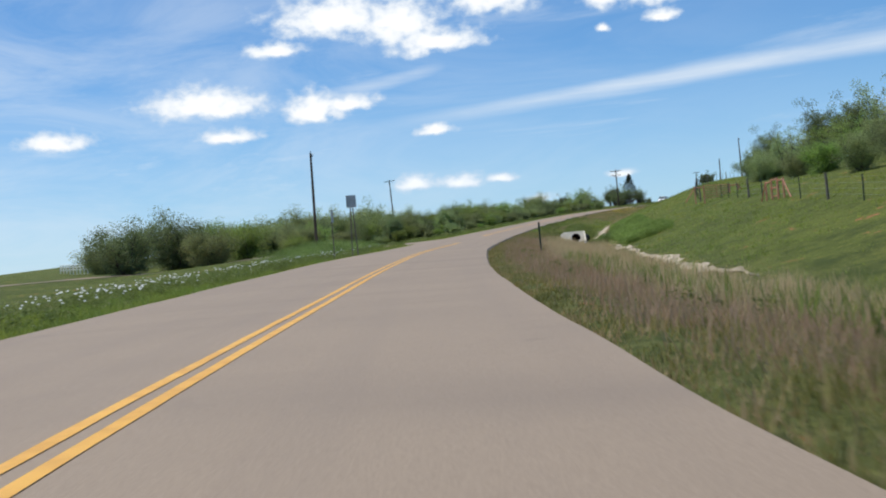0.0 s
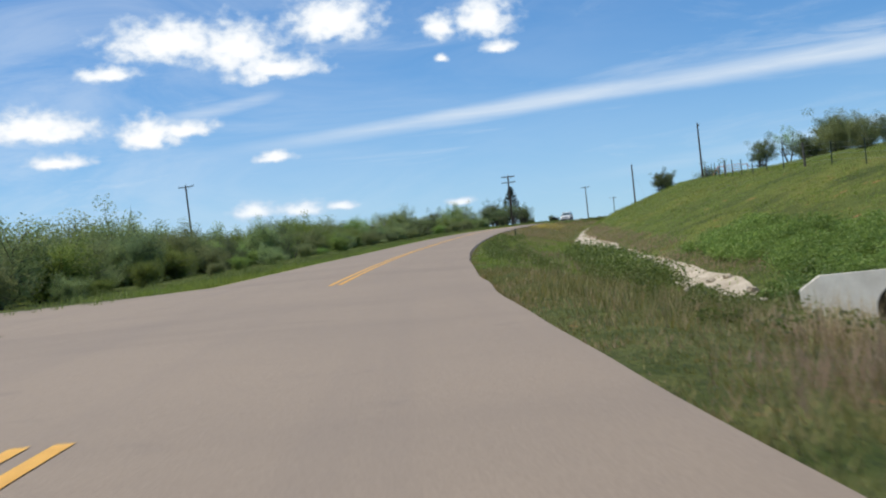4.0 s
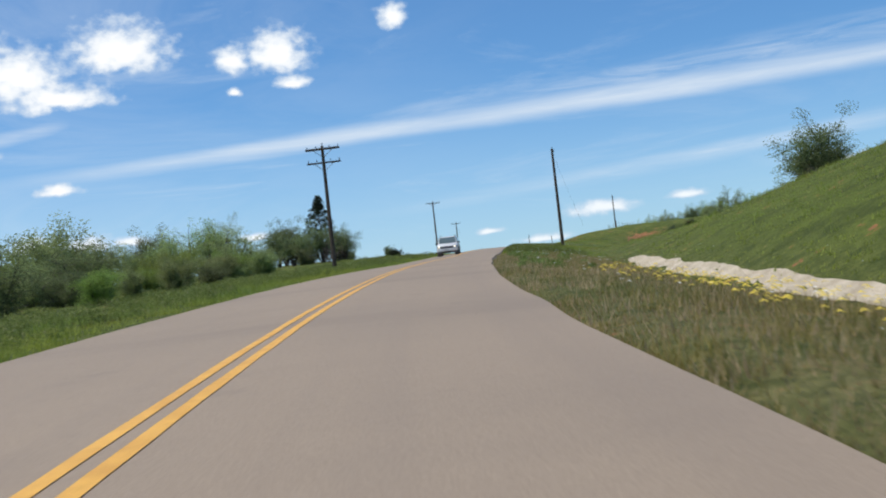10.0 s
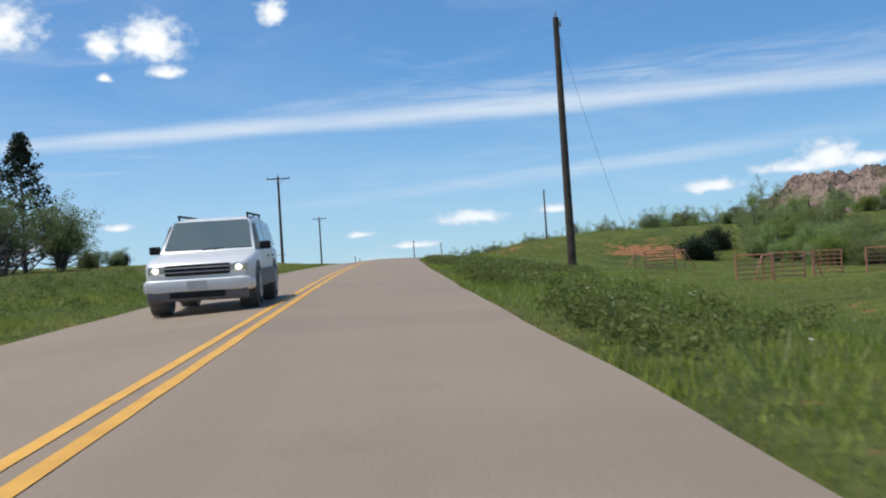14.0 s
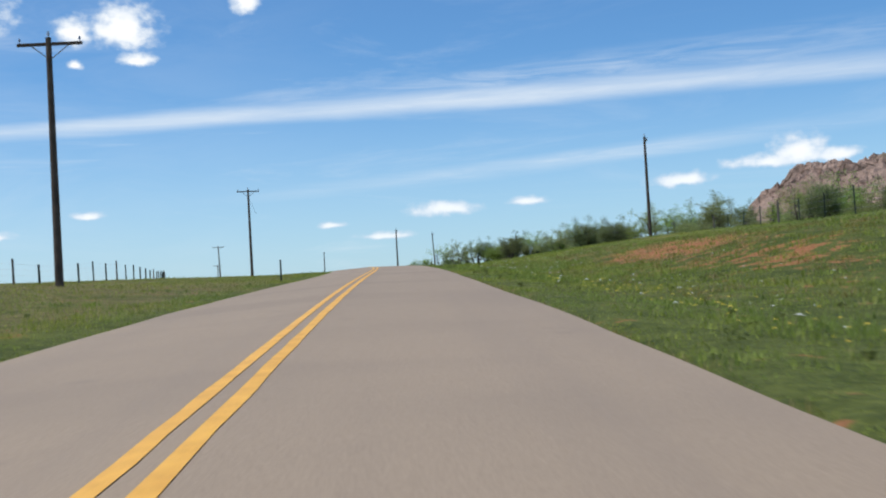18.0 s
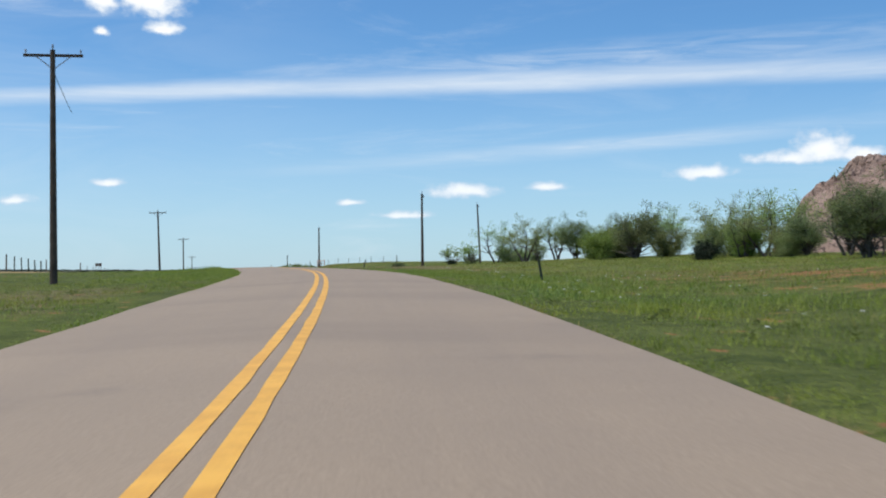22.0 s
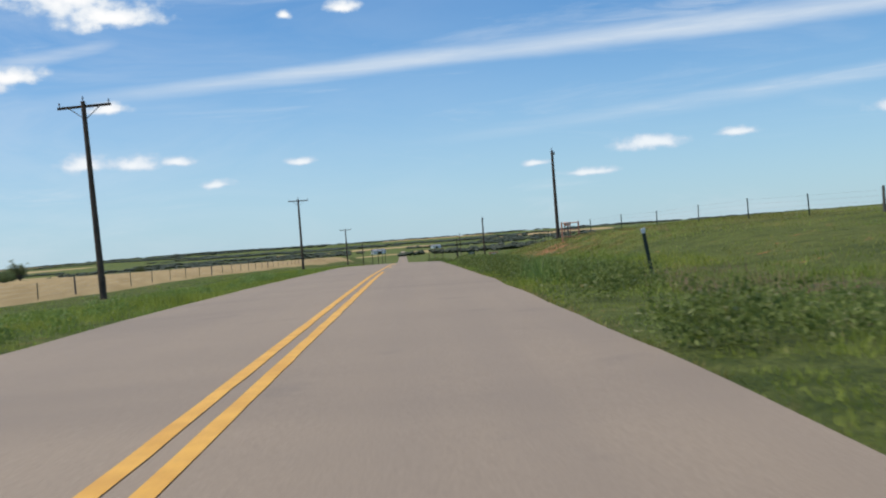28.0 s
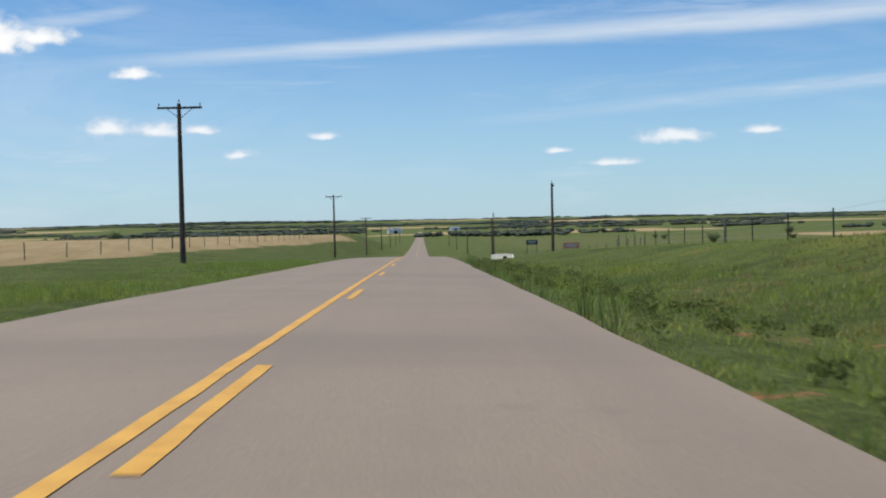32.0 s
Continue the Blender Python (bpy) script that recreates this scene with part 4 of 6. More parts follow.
for s, u, h, tip, lean, label in ((55, 6.1, 1.6, 0, 0, "dark green steel post in tall dry grass"), (173.4, 5.1, .62, 0, 2, "thin dark marker post in the verge"),
                                  (410, -4.6, 1.1, 0, 0, "dark green steel post in the green verge"), (434.9, 7.6, .95, 0, 0, "dark marker post in the short green verge"),
                                  (575.4, 6.7, 1.2, 1, -8, "leaning dark marker post with a white cap"),
                                  (470.4, 7.8, .75, 0, -9, "short leaning dark post in the green meadow"),
                                  (636, 4.8, .72, 0, 0, "dark marker post in the verge below the bank")):
    roadside_post(s, u, h, tip, lean, label)
roadside_post(522.2, 6.5, .95, 0, 14, "old leaning wooden stake in the grass", M_POST)


def road_sign(s, u, h, w, hh, turn, label, posts=2):
    x, y, z = land_at(s, u)
    ob = thing("road_sign", x, y, z, heading(s) + turn, label, "road sign")
    for i in range(posts):
        bm = bmesh.new()
        px = (i - (posts - 1) / 2) * w * .35
        rod(bm, (px * 1.8, .02, -.4), (px * .5, .02, h - hh * .2), .04, .035, 8)
        part("post", bm, M_POST, ob)
    bm = bmesh.new()
    box(bm, (w, .02, hh), (0, -.03, h - hh / 2), None, .008)
    plate = part("plate", bm, M_STEEL, ob, "bare grey back of a metal sign")
    for dz in (.25, .75):
        bm = bmesh.new()
        box(bm, (w * .8, .03, .04), (0, -.055, h - hh * dz), None, .005)
        part("stiffener", bm, M_STEEL, plate)
    return ob


road_sign(71, -5.4, 3.95, .62, .78, 12, "grey-backed rectangular road sign on slanting posts", 2)
road_sign(74, -7.3, 3.35, .5, .85, 84, "road sign seen nearly edge-on beside the junction", 1)


def pipe_gate(s, u, turn, w, h, rails, label, braces=True, drop=0.0, name="pipe_gate"):
    """A tubular farm panel between posts, with slanting pipe braces."""
    x, y, z = land_at(s, u)
    ob = thing(name, x, y, z - drop, heading(s) + turn, label, "farm gate")
    for sx in (-1, 1):
        bm = bmesh.new()
        rod(bm, (sx * w / 2, 0, -.4), (sx * w / 2, 0, h + .06), .06, None, 10)
        part("post", bm, M_RUST, ob)
    for i in range(rails):
        bm = bmesh.new()
        zz = .18 + (h - .18) * i / (rails - 1)
        rod(bm, (-w / 2, 0, zz), (w / 2, 0, zz), .035, None, 8)
        part("rail", bm, M_RUST, ob)
    for i in range(max(1, int(w / 1.2))):
        bm = bmesh.new()
        px = -w / 2 + w * (i + 1) / (int(w / 1.2) + 1)
        rod(bm, (px, .03, .15), (px, .03, h), .025, None, 8)
        part("stay", bm, M_RUST, ob)
    if braces:
        for sx in (-1, 1):
            bm = bmesh.new()
            a = sx * w / 2
            rod(bm, (a, 0, h - .1), (a + sx * .8, 0, h - .1), .04, None, 8)
            rod(bm, (a + sx * .8, 0, -.3), (a + sx * .8, 0, h), .05, None, 10)
            rod(bm, (a + sx * .8, 0, h - .1), (a + sx * 1.7, 0, -.1), .04, None, 8)
            part("brace", bm, M_RUST, ob, "faded pipe brace")
    return ob


RED = "rust-red tubular steel cattle panel on steel posts"
pipe_gate(96.5, 20.6, 20, 2.3, 1.15, 6, "rust-red pipe gate with slanting braces on the hillside")
pipe_gate(64, 19.4, 100, .9, 1.1, 3, "faded red pipe brace in the pasture fence")
pipe_gate(232, 29, 10, 2.2, 1.3, 5, "red pipe gate with a pale slanting brace")
for ps, pu, turn, w, brace in ((336.4, 21.9, 8, 2.2, False), (338.3, 24.4, 34, 2.9, True), (343.0, 28.4, 46, 4.0, False), (342.0, 31.8, 8, 3.0, False), (359.8, 21.6, 10, 2.4, True)):
    pipe_gate(ps, pu, turn, w, 1.5, 6, RED, brace, name="cattle_panel")
pipe_gate(633.2, 13.2, 10, 1.3, 1.2, 3, "faded pipe gate frame with a small sign board", False)


def notice_board(s, u, w, hh, z0, mat, label, turn=0):
    x, y, z = land_at(s, u)
    ob = thing("notice_board", x, y, z, heading(s) + turn, label, "sign")
    for sx in (-1, 1):
        bm = bmesh.new()
        rod(bm, (sx * w * .42, .03, -.3), (sx * w * .42, .03, z0 + hh), .035, None, 8)
        part("post", bm, M_POST, ob)
    bm = bmesh.new()
    box(bm, (w, .03, hh), (0, -.02, z0 + hh / 2), None, .01)
    part("board", bm, mat, ob)
    for k in range(2):
        bm = bmesh.new()
        box(bm, (w * (.7 - .2 * k), .006, hh * .12), (0, -.04, z0 + hh * (.65 - .3 * k)))
        part("line_of_writing", bm, M_WHITE if mat is not M_WHITE else M_DARK, ob)


notice_board(633.2, 13.0, .5, .25, 1.05, M_RUST, "small red-brown board on a pasture gate", 0)
notice_board(735, 15.5, 1.5, .55, .15, M_RUST, "low orange-red board beside a pole", 0)
notice_board(737, 12, 1.1, .45, .9, M_GREENPOST, "dark green board on two thin posts", 0)
notice_board(590, -20.6, .8, .4, 1.0, M_WOOD, "dark board on the field fence", 0)


# ---- culvert ----
def culvert(s, u, w, h, top, label, pipe=.36):
    x, y, z = at(s, u)
    z = float(z) + top
    ob = thing("culvert", float(x), float(y), z, heading(s) - 14, label, "culvert")
    n = 20
    bm = bmesh.new()
    cx, cz = .18 * w, -h * .55
    ring = [(cx + pipe * math.cos(2 * math.pi * i / n), cz + pipe * math.sin(2 * math.pi * i / n)) for i in range(n)]
    rect = []
    for i in range(n):
        a = 2 * math.pi * i / n
        k = min((w / 2) / max(abs(math.cos(a)), 1e-6), (h / 2) / max(abs(math.sin(a)), 1e-6))
        rect.append((max(-w / 2, min(w / 2, k * math.cos(a))), max(-h, min(0, -h / 2 + k * math.sin(a)))))
    for y0 in (0.0, .28):
        a_ = [bm.verts.new((p[0], y0 + .32 * (1 + p[1] / h), p[1])) for p in rect]
        b_ = [bm.verts.new((p[0], y0 + .32 * (1 + p[1] / h), p[1])) for p in ring]
        for i in range(n):
            j = (i + 1) % n
            bm.faces.new((a_[i], a_[j], b_[j], b_[i]) if y0 == 0 else (a_[j], a_[i], b_[i], b_[j]))
        if y0 == 0:
            fa, fb = a_, b_
        else:
            for i in range(n):
                j = (i + 1) % n
                bm.faces.new((fa[j], fa[i], a_[i], a_[j]))
                bm.faces.new((fb[i], fb[j], b_[j], b_[i]))
    bmesh.ops.recalc_face_normals(bm, faces=bm.faces)
    part("headwall", bm, M_CONCRETE, ob)
    bm = bmesh.new()
    vs = [(w / 2, .1, -.02), ((w / 2 + .14), .1, -.02), ((w / 2 + .5), -.9, -h * .8), ((w / 2 + .36), -.9, -h * .8)]
    lo = [(p[0], p[1], -h - .1) for p in vs]
    q = [bm.verts.new(p) for p in vs + lo]
    for fc in ((0, 1, 2, 3), (4, 7, 6, 5), (0, 4, 5, 1), (1, 5, 6, 2), (2, 6, 7, 3), (3, 7, 4, 0)):
        bm.faces.new([q[i] for i in fc])
    bmesh.ops.recalc_face_normals(bm, faces=bm.faces)
    part("wing_wall", bm, M_CONCRETE, ob)
    bm = bmesh.new()
    for i in range(n):
        a, b = 2 * math.pi * i / n, 2 * math.pi * (i + 1) / n
        p = [bm.verts.new((cx + pipe * math.cos(q), yy, cz + pipe * math.sin(q))) for q, yy in ((a, .1), (b, .1), (b, 3.5), (a, 3.5))]
        bm.faces.new(p)
    c = [bm.verts.new((cx + pipe * math.cos(2 * math.pi * i / n), 3.5, cz + pipe * math.sin(2 * math.pi * i / n))) for i in range(n)]
    bm.faces.new(c)
    part("pipe", bm, M_DARK, ob, "dark corrugated pipe")


culvert(93.9, 8.35, 1.95, 1.0, -.06, "pale concrete culvert headwall with a round pipe")
culvert(727, 8.3, 1.8, .7, .1, "small white concrete culvert end in the far verge", .2)


def boulder(bm, c, r, rnd):
    g = bmesh.ops.create_icosphere(bm, subdivisions=2, radius=1.0)
    k = [rnd.uniform(.7, 1.2) for _ in range(3)]
    o = Vector((rnd.uniform(0, 50), rnd.uniform(0, 50), 0))
    for v in g["verts"]:
        n = noise.noise(v.co * 1.3 + o) * .5 + noise.noise(v.co * 3 + o) * .2
        v.co = Vector((v.co.x * k[0], v.co.y * k[1], v.co.z * .62 * k[2])) * r * (1 + n) + Vector(c)


rnd = random.Random(11)
for i in range(20):
    s = rnd.choice([rnd.uniform(80, 94), rnd.uniform(106, 114), rnd.uniform(60, 92)])
    x, y, z = land_at(s, rnd.gauss(10.3 if s > 100 else 10.2, .55))
    bm = bmesh.new()
    boulder(bm, (0, 0, 0), rnd.uniform(.1, .25), rnd)
    ob = part("boulder", bm, M_SAND)
    ob.matrix_basis = pose(x, y, z + .08, 0, 0, rnd.uniform(0, 360))
    tagged(ob, "pale rough stone lying in the roadside ditch", "rock", "stones in the ditch")


# ---- the granite hill ----
def granite_hill():
    """A bare heap of jointed pink granite, a mile off."""
    cx, cy = 880.0, 989.0
    base = 8.0
    n, m = 170, 130
    v = []
    ang = math.atan2(cx - 90, cy - 350)
    ax, ay = math.sin(ang), math.cos(ang)
    for i in range(n):
        for j in range(m):
            a, b = (i / (n - 1) - .5) * 2, (j / (m - 1) - .5) * 2
            across, deep = a * 185, b * 150
            r = math.hypot(a * 1.0, b)
            dome = max(0.0, 1 - r ** 2.4)
            knob = 15 * math.exp(-(((across + 105) / 26) ** 2 + ((deep + 20) / 40) ** 2))
            p = Vector((across * .02, deep * .02, 3.0))
            rough = noise.fractal(p, .9, 2.1, 6) * 13
            cell = noise.cell_vector(Vector((across * .055 + rough * .05, deep * .055, 0)))
            slab = (cell[2] - .5) * 9
            fine = noise.noise(Vector((across * .16, deep * .16, 1))) * 4 + noise.noise(Vector((across * .4, deep * .4, 2))) * 1.8
            h = 97 * dome ** .5 + (rough + slab + fine) * min(1, dome * 3) + knob * min(1, dome * 3) - (0 if dome > .02 else 12)
            v.append((cx + across * ay + deep * ax, cy - across * ax + deep * ay, base + h))
    f = [(i * m + j, (i + 1) * m + j, (i + 1) * m + j + 1, i * m + j + 1) for i in range(n - 1) for j in range(m - 1)]
    raw("granite_hill", v, f, M_GRANITE, None, False, "", "bare jointed pink granite hill above green trees", "hill")


granite_hill()


# ---- trees and bushes ----
def limb_path(rnd, p, d, length, r, steps=4, wander=.35):
    pts = [(p.copy(), r)]
    for i in range(steps):
        d = (d + Vector((rnd.uniform(-1, 1), rnd.uniform(-1, 1), rnd.uniform(-.4, .8))) * wander).normalized()
        p = p + d * length / steps
        pts.append((p.copy(), r * (1 - .8 * (i + 1) / steps) + .006))
    return pts


def leaf_cloud(rnd, tips, per, spread, size, flat=.75):
    """Small leaf blades round the ends of the twigs: a crown with gaps and an uneven outline."""
    v, f = [], []
    for c, k in tips:
        if rnd.random() < .22:
            continue
        k *= rnd.choice((.35, .7, 1.0, 1.35))
        n = int(per * k)
        for _ in range(n):
            o = Vector((rnd.gauss(0, 1), rnd.gauss(0, 1), rnd.gauss(0, 1)))
            o = o / max(o.length, .01) * rnd.random() ** .45 * 1.55
            o = Vector((o.x, o.y, o.z * flat)) * spread * k ** .5
            q = c + o
            a = Vector((rnd.uniform(-1, 1), rnd.uniform(-1, 1), rnd.uniform(-.6, .6))).normalized()
            b = a.cross(Vector((rnd.uniform(-1, 1), rnd.uniform(-1, 1), rnd.uniform(-1, 1)))).normalized()
            w = size * rnd.uniform(.6, 1.3)
            i = len(v)
            v += [q - a * w, q + b * w * .45, q + a * w, q - b * w * .45]
            f.append((i, i + 1, i + 2, i + 3))
    return v, f


def plant(name, seed, h, spread, stems, mat, label, category, per=26, size=.11, low=.15, clump=.42, twigs=4, dense=1.0):
    """A tree or bush, built once under an Empty; copies share its meshes."""
    rnd = random.Random(seed)
    root = thing(name, 0, 0, 0, 0, label, category)
    bm = bmesh.new()
    tips = []
    for k in range(stems):
        a = 2 * math.pi * (k + rnd.random() * .8) / stems
        lean = rnd.uniform(.25, .8) if stems > 1 else .08
        d = Vector((math.cos(a) * lean, math.sin(a) * lean, 1)).normalized()
        r0 = .03 * h / stems ** .3
        pts = limb_path(rnd, Vector((math.cos(a) * .1, math.sin(a) * .1, -.25)), d, h * rnd.uniform(.55, .8), r0, 5, .3)
        for (p, ra), (q, rb) in zip(pts[:-1], pts[1:]):
            rod(bm, p, q, ra, rb, 6)
        for (p, ra) in pts[2:] if low > .3 else pts[1:]:
            for _ in range(twigs):
                dd = Vector((rnd.uniform(-1, 1), rnd.uniform(-1, 1), rnd.uniform(-.15, .8))).normalized()
                tw = limb_path(rnd, p, dd, spread * rnd.uniform(.3, .75), ra * .55, 3, .4)
                for (s_, sa), (t_, sb) in zip(tw[:-1], tw[1:]):
                    rod(bm, s_, t_, sa, sb, 3)
                tips += [(q, rnd.uniform(.6, 1.4)) for q, _ in tw[1:] if q.z > h * low]
        tips.append((pts[-1][0], 1.2))
    part("trunk", bm, M_BARK, root)
    if per:
        v, f = leaf_cloud(rnd, tips, per * dense, clump, size)
        raw("crown", v, f, mat, root)
    root["size"] = h
    return root


MESQ = "green mesquite bush with feathery leaves in a roadside thicket"
KINDS = {
    "bush": [plant("bush", 1, 3.4, 2.2, 5, M_LEAF, MESQ, "bush", 84, .058, .06, .37, 5), plant("bush", 2, 3.0, 2.4, 6, M_LEAF, MESQ, "bush", 84, .058, .04, .38, 5),
             plant("bush", 3, 3.8, 2.0, 4, M_LEAF_D, "dark olive-green bush in a roadside thicket", "bush", 90, .056, .06, .36, 5),
             plant("bush", 4, 3.2, 2.3, 5, M_LEAF_B, "bright green leafy bush in a roadside thicket", "bush", 84, .058, .05, .37, 5)],
    "tree": [plant("tree", 5, 5.6, 2.9, 3, M_LEAF, "spreading green mesquite tree with dark crooked limbs", "tree", 66, .066, .36, .36, 5),
             plant("tree", 6, 6.2, 3.1, 2, M_LEAF_B, "light green thorn tree with an open airy crown", "tree", 54, .066, .4, .35, 5),
             plant("tree", 7, 5.2, 2.8, 4, M_LEAF_D, "dark green broad-crowned tree with bare lower limbs", "tree", 84, .064, .3, .38, 6)],
    "bare": [plant("dead_tree", 8, 4.6, 2.6, 3, M_BARK, "leafless grey dead tree with crooked branches", "tree", 0, .1, .2, .4, 5)],
    "thin": [plant("sapling", 9, 3.6, 2.0, 3, M_LEAF_B, "thin pale green sapling with wispy leaves", "tree", 12, .12, .35, .32, 5)],
}


def juniper(seed, h):
    rnd = random.Random(seed)
    root = thing("juniper", 0, 0, 0, 0, "dark conical juniper tree beside the road", "tree")
    bm = bmesh.new()
    rod(bm, (0, 0, -.3), (0, 0, h * .95), .16, .02, 8)
    tips = []
    for i in range(70):
        t = (i + .5) / 70
        z = h * (.06 + .92 * t)
        r = h * .43 * (1 - t) ** .85 * rnd.uniform(.75, 1.12) + .05
        a = i * 2.4
        p = Vector((math.cos(a) * r, math.sin(a) * r, z + r * .25))
        rod(bm, (0, 0, z), p, .03, .008, 4)
        for k in (.45, .75, 1.0):
            tips.append((Vector((p.x * k, p.y * k, z + r * .25 * k)), .8))
    part("trunk", bm, M_BARK, root)
    v, f = leaf_cloud(rnd, tips, 42, .26, .12, .8)
    raw("crown", v, f, M_JUNIPER, root)
    return root


KINDS["juniper"] = [juniper(21, 6.8)]
KINDS["dark"] = [plant("juniper_bush", 22, 2.6, 2.1, 7, M_JUNIPER, "low dark juniper bush", "bush", 42, .1, .02, .4, 4)]
USED = set()


def grow(kind, s, u, scale=1.0, pick=None, rnd=random.Random(5), sink=0.0, group=""):
    pool = KINDS[kind]
    t = pool[rnd.randrange(len(pool)) if pick is None else pick]
    x, y, z = land_at(s, u)
    k = scale * rnd.uniform(.88, 1.12)
    m = pose(x, y, z - .05 - sink, 0, 0, rnd.uniform(0, 360))
    if t.name not in USED:
        USED.add(t.name)
        ob = t
        ob.matrix_basis = m
    else:
        ob = copy_thing(t, m)
    ob.scale = (k * rnd.uniform(.92, 1.1), k * rnd.uniform(.92, 1.1), k * rnd.uniform(.82, 1.2))
    if group:
        ob["group"] = group
    return ob


rt = random.Random(77)
# the thicket along the left side, from the junction to the pole with two arms
for row, (u0, gap, lo, hi) in enumerate(((-15.5, 7.5, .35, .7), (-20, 4.8, .55, 1.1), (-27, 5.2, .8, 1.5), (-38, 8.5, 1.0, 1.75), (-52, 12, 1.2, 1.9))):
    s = (109, 110, 112, 112, 118)[row]
    while s < 318 - row * 2:
        wx, wy, _ = at(s, u0)
        if wx > -.33 * wy and not (row == 0 and (s < 130 or s > 292)) and not (row == 1 and s > 308):
            grow("bush", s + rt.uniform(-1.2, 1.2), u0 + rt.uniform(-1.8, 1.8), rt.uniform(lo, hi) * (1.25 if s < 165 and row else 1), None, rt, 0, "thicket left of the road")
        s += gap
# bushes beyond the side road's mouth
for i in range(16):
    grow("bush", rt.uniform(196, 240), rt.uniform(-68, -56), rt.uniform(1.1, 1.8), None, rt, 0, "thicket left of the road")
for s, u, k, kind, pick in ((152, -19, .62, "tree", 2), (170, -22, .6, "tree", 0), (196, -20, .62, "tree", 1), (214, -25, .75, "tree", 2), (238, -22, .7, "tree", 0), (284, -24, .85, "tree", 2), (184, -44, 1.35, "tree", 1), (150, -34, .95, "tree", 0), (205, -30, .9, "tree", 1), (186, -29, 1.1, "bare", 0), (260, -26, .95, "tree", 1), (300, -22, 1.0, "tree", 0),
                            (308, -27, 1.05, "tree", 1), (318, -24, .85, "thin", 0), (325, -30, 1.0, "tree", 0), (330, -21, .7, "bush", 2), (338, -26, .95, "tree", 2),
                            (347.8, -22.3, 1.22, "juniper", 0), (343, -18.5, .95, "tree", 2), (352, -26, 1.0, "tree", 2), (353.5, -13.2, .5, "dark", 0), (355, -14.4, .5, "bush", 2), (344, -24, .9, "dark", 0),
                            (339, -20.5, 1.0, "tree", 2), (351, -21, .9, "tree", 2), (346, -27, 1.15, "tree", 2), (333, -23, .95, "tree", 2), (335, -19, .8, "bare", 0), (361, -22, .6, "bush", 2), (367, -24, .55, "dark", 0), (372, -23, .6, "bush", 2), (364, -28, .9, "bare", 0), (378, -24, .5, "dark", 0)):
    grow(kind, s, u, k, pick, rt, 0, "trees round the juniper" if s > 310 else "thicket left of the road")
for s, u, k in ((21, -7.4, .27), (19, -8.8, .3), (24, -9.4, .26), (16.5, -7.2, .2)):
    grow("bush", s, u, k, 1, rt, 0, "low bushes in the verge")
# wooded crest of the hill on the right
for i in range(34):
    s = rt.uniform(120, 262)
    grow(rt.choice(["tree", "tree", "bush"]), s, rt.uniform(36, 62) - max(0, (s - 215)) * .12, rt.uniform(.9, 1.35), None, rt, 0, "trees on the hill")
for s, u, k, kind, pick in ((227, 19.5, .5, "tree", 2), (229, 20.5, .62, "bush", 2), (238, 33, .9, "tree", 2), (244, 37, 1.0, "tree", 1), (276, 26.5, .8, "tree", 2), (277, 26, 1.1, "tree", 2), (277.5, 26, .9, "bush", 2), (279, 28, .7, "bush", 2), (281, 25.5, .55, "bush", 2), (284, 27, .55, "bush", 2), (272, 24.5, .5, "bare", 0)):
    grow(kind, s, u, k, pick, rt, 0, "trees on the hill")
for s, u, k, kind, pick in ((139, 29, 1.0, "bush", 1), (145, 29.5, .9, "tree", 2), (152, 30, .8, "bush", 2), (160, 30.5, .8, "bush", 0), (128, 27.5, 1.3, "bush", 2), (124, 29, 1.35, "tree", 2), (133, 28.5, 1.1, "bush", 0), (117, 28, 1.4, "bush", 1), (113, 26.5, 1.0, "bush", 0), (104, 28, 1.0, "tree", 0), (95, 27, .9, "bush", 1), (86, 28, 1.1, "tree", 1), (78, 25.5, 1.0, "bush", 3), (73, 29, 1.25, "tree", 0), (67, 25, .9, "bush", 0),
                            (62, 29, 1.4, "tree", 2), (57, 24.5, 1.0, "bush", 2), (53, 29, 1.45, "tree", 1), (49, 24, 1.05, "bush", 1), (45, 28, 1.4, "tree", 0), (120, 30, 1.1, "tree", 2), (108, 34, 1.2, "tree", 1), (90, 34, 1.3, "tree", 0), (76, 35, 1.4, "tree", 2)):
    grow(kind, s, u, k * .74, pick, rt, 0, "trees on the hill")
# brush behind the cattle pens, up to the granite hill
for i in range(44):
    s = rt.uniform(366, 440)
    grow(rt.choice(['bush', 'bush', 'tree']), s, rt.uniform(38, 66), rt.uniform(.45, .72), None, rt, 0, 'brush behind the cattle pens')
for i in range(34):
    s = 352 + i * 1.1
    grow(rt.choice(['bush', 'tree', 'tree']), s, float(np.interp(s, (352, 372, 392), (38, 33, 32))) + rt.uniform(0, 9), rt.uniform(.42, .6), rt.choice([0, 1, 1]), rt, 0, 'brush behind the cattle pens')
for i in range(26):
    s = rt.uniform(322, 432)
    grow(rt.choice(["bush", "bush", "tree"]), s, rt.uniform(40, 85) + max(0, 345 - s) * .1, rt.uniform(.55, .8), None, rt, 0, "brush behind the cattle pens")
for i in range(30):
    s = rt.uniform(346, 384)
    grow("bush", s, rt.uniform(32, 46), rt.uniform(.75, 1.05), rt.choice([0, 1, 3, 3]), rt, 0, "brush behind the cattle pens")
grow("dark", 373, 28, 1.05, 0, rt)
grow("dark", 378, 31, .8, 0, rt)
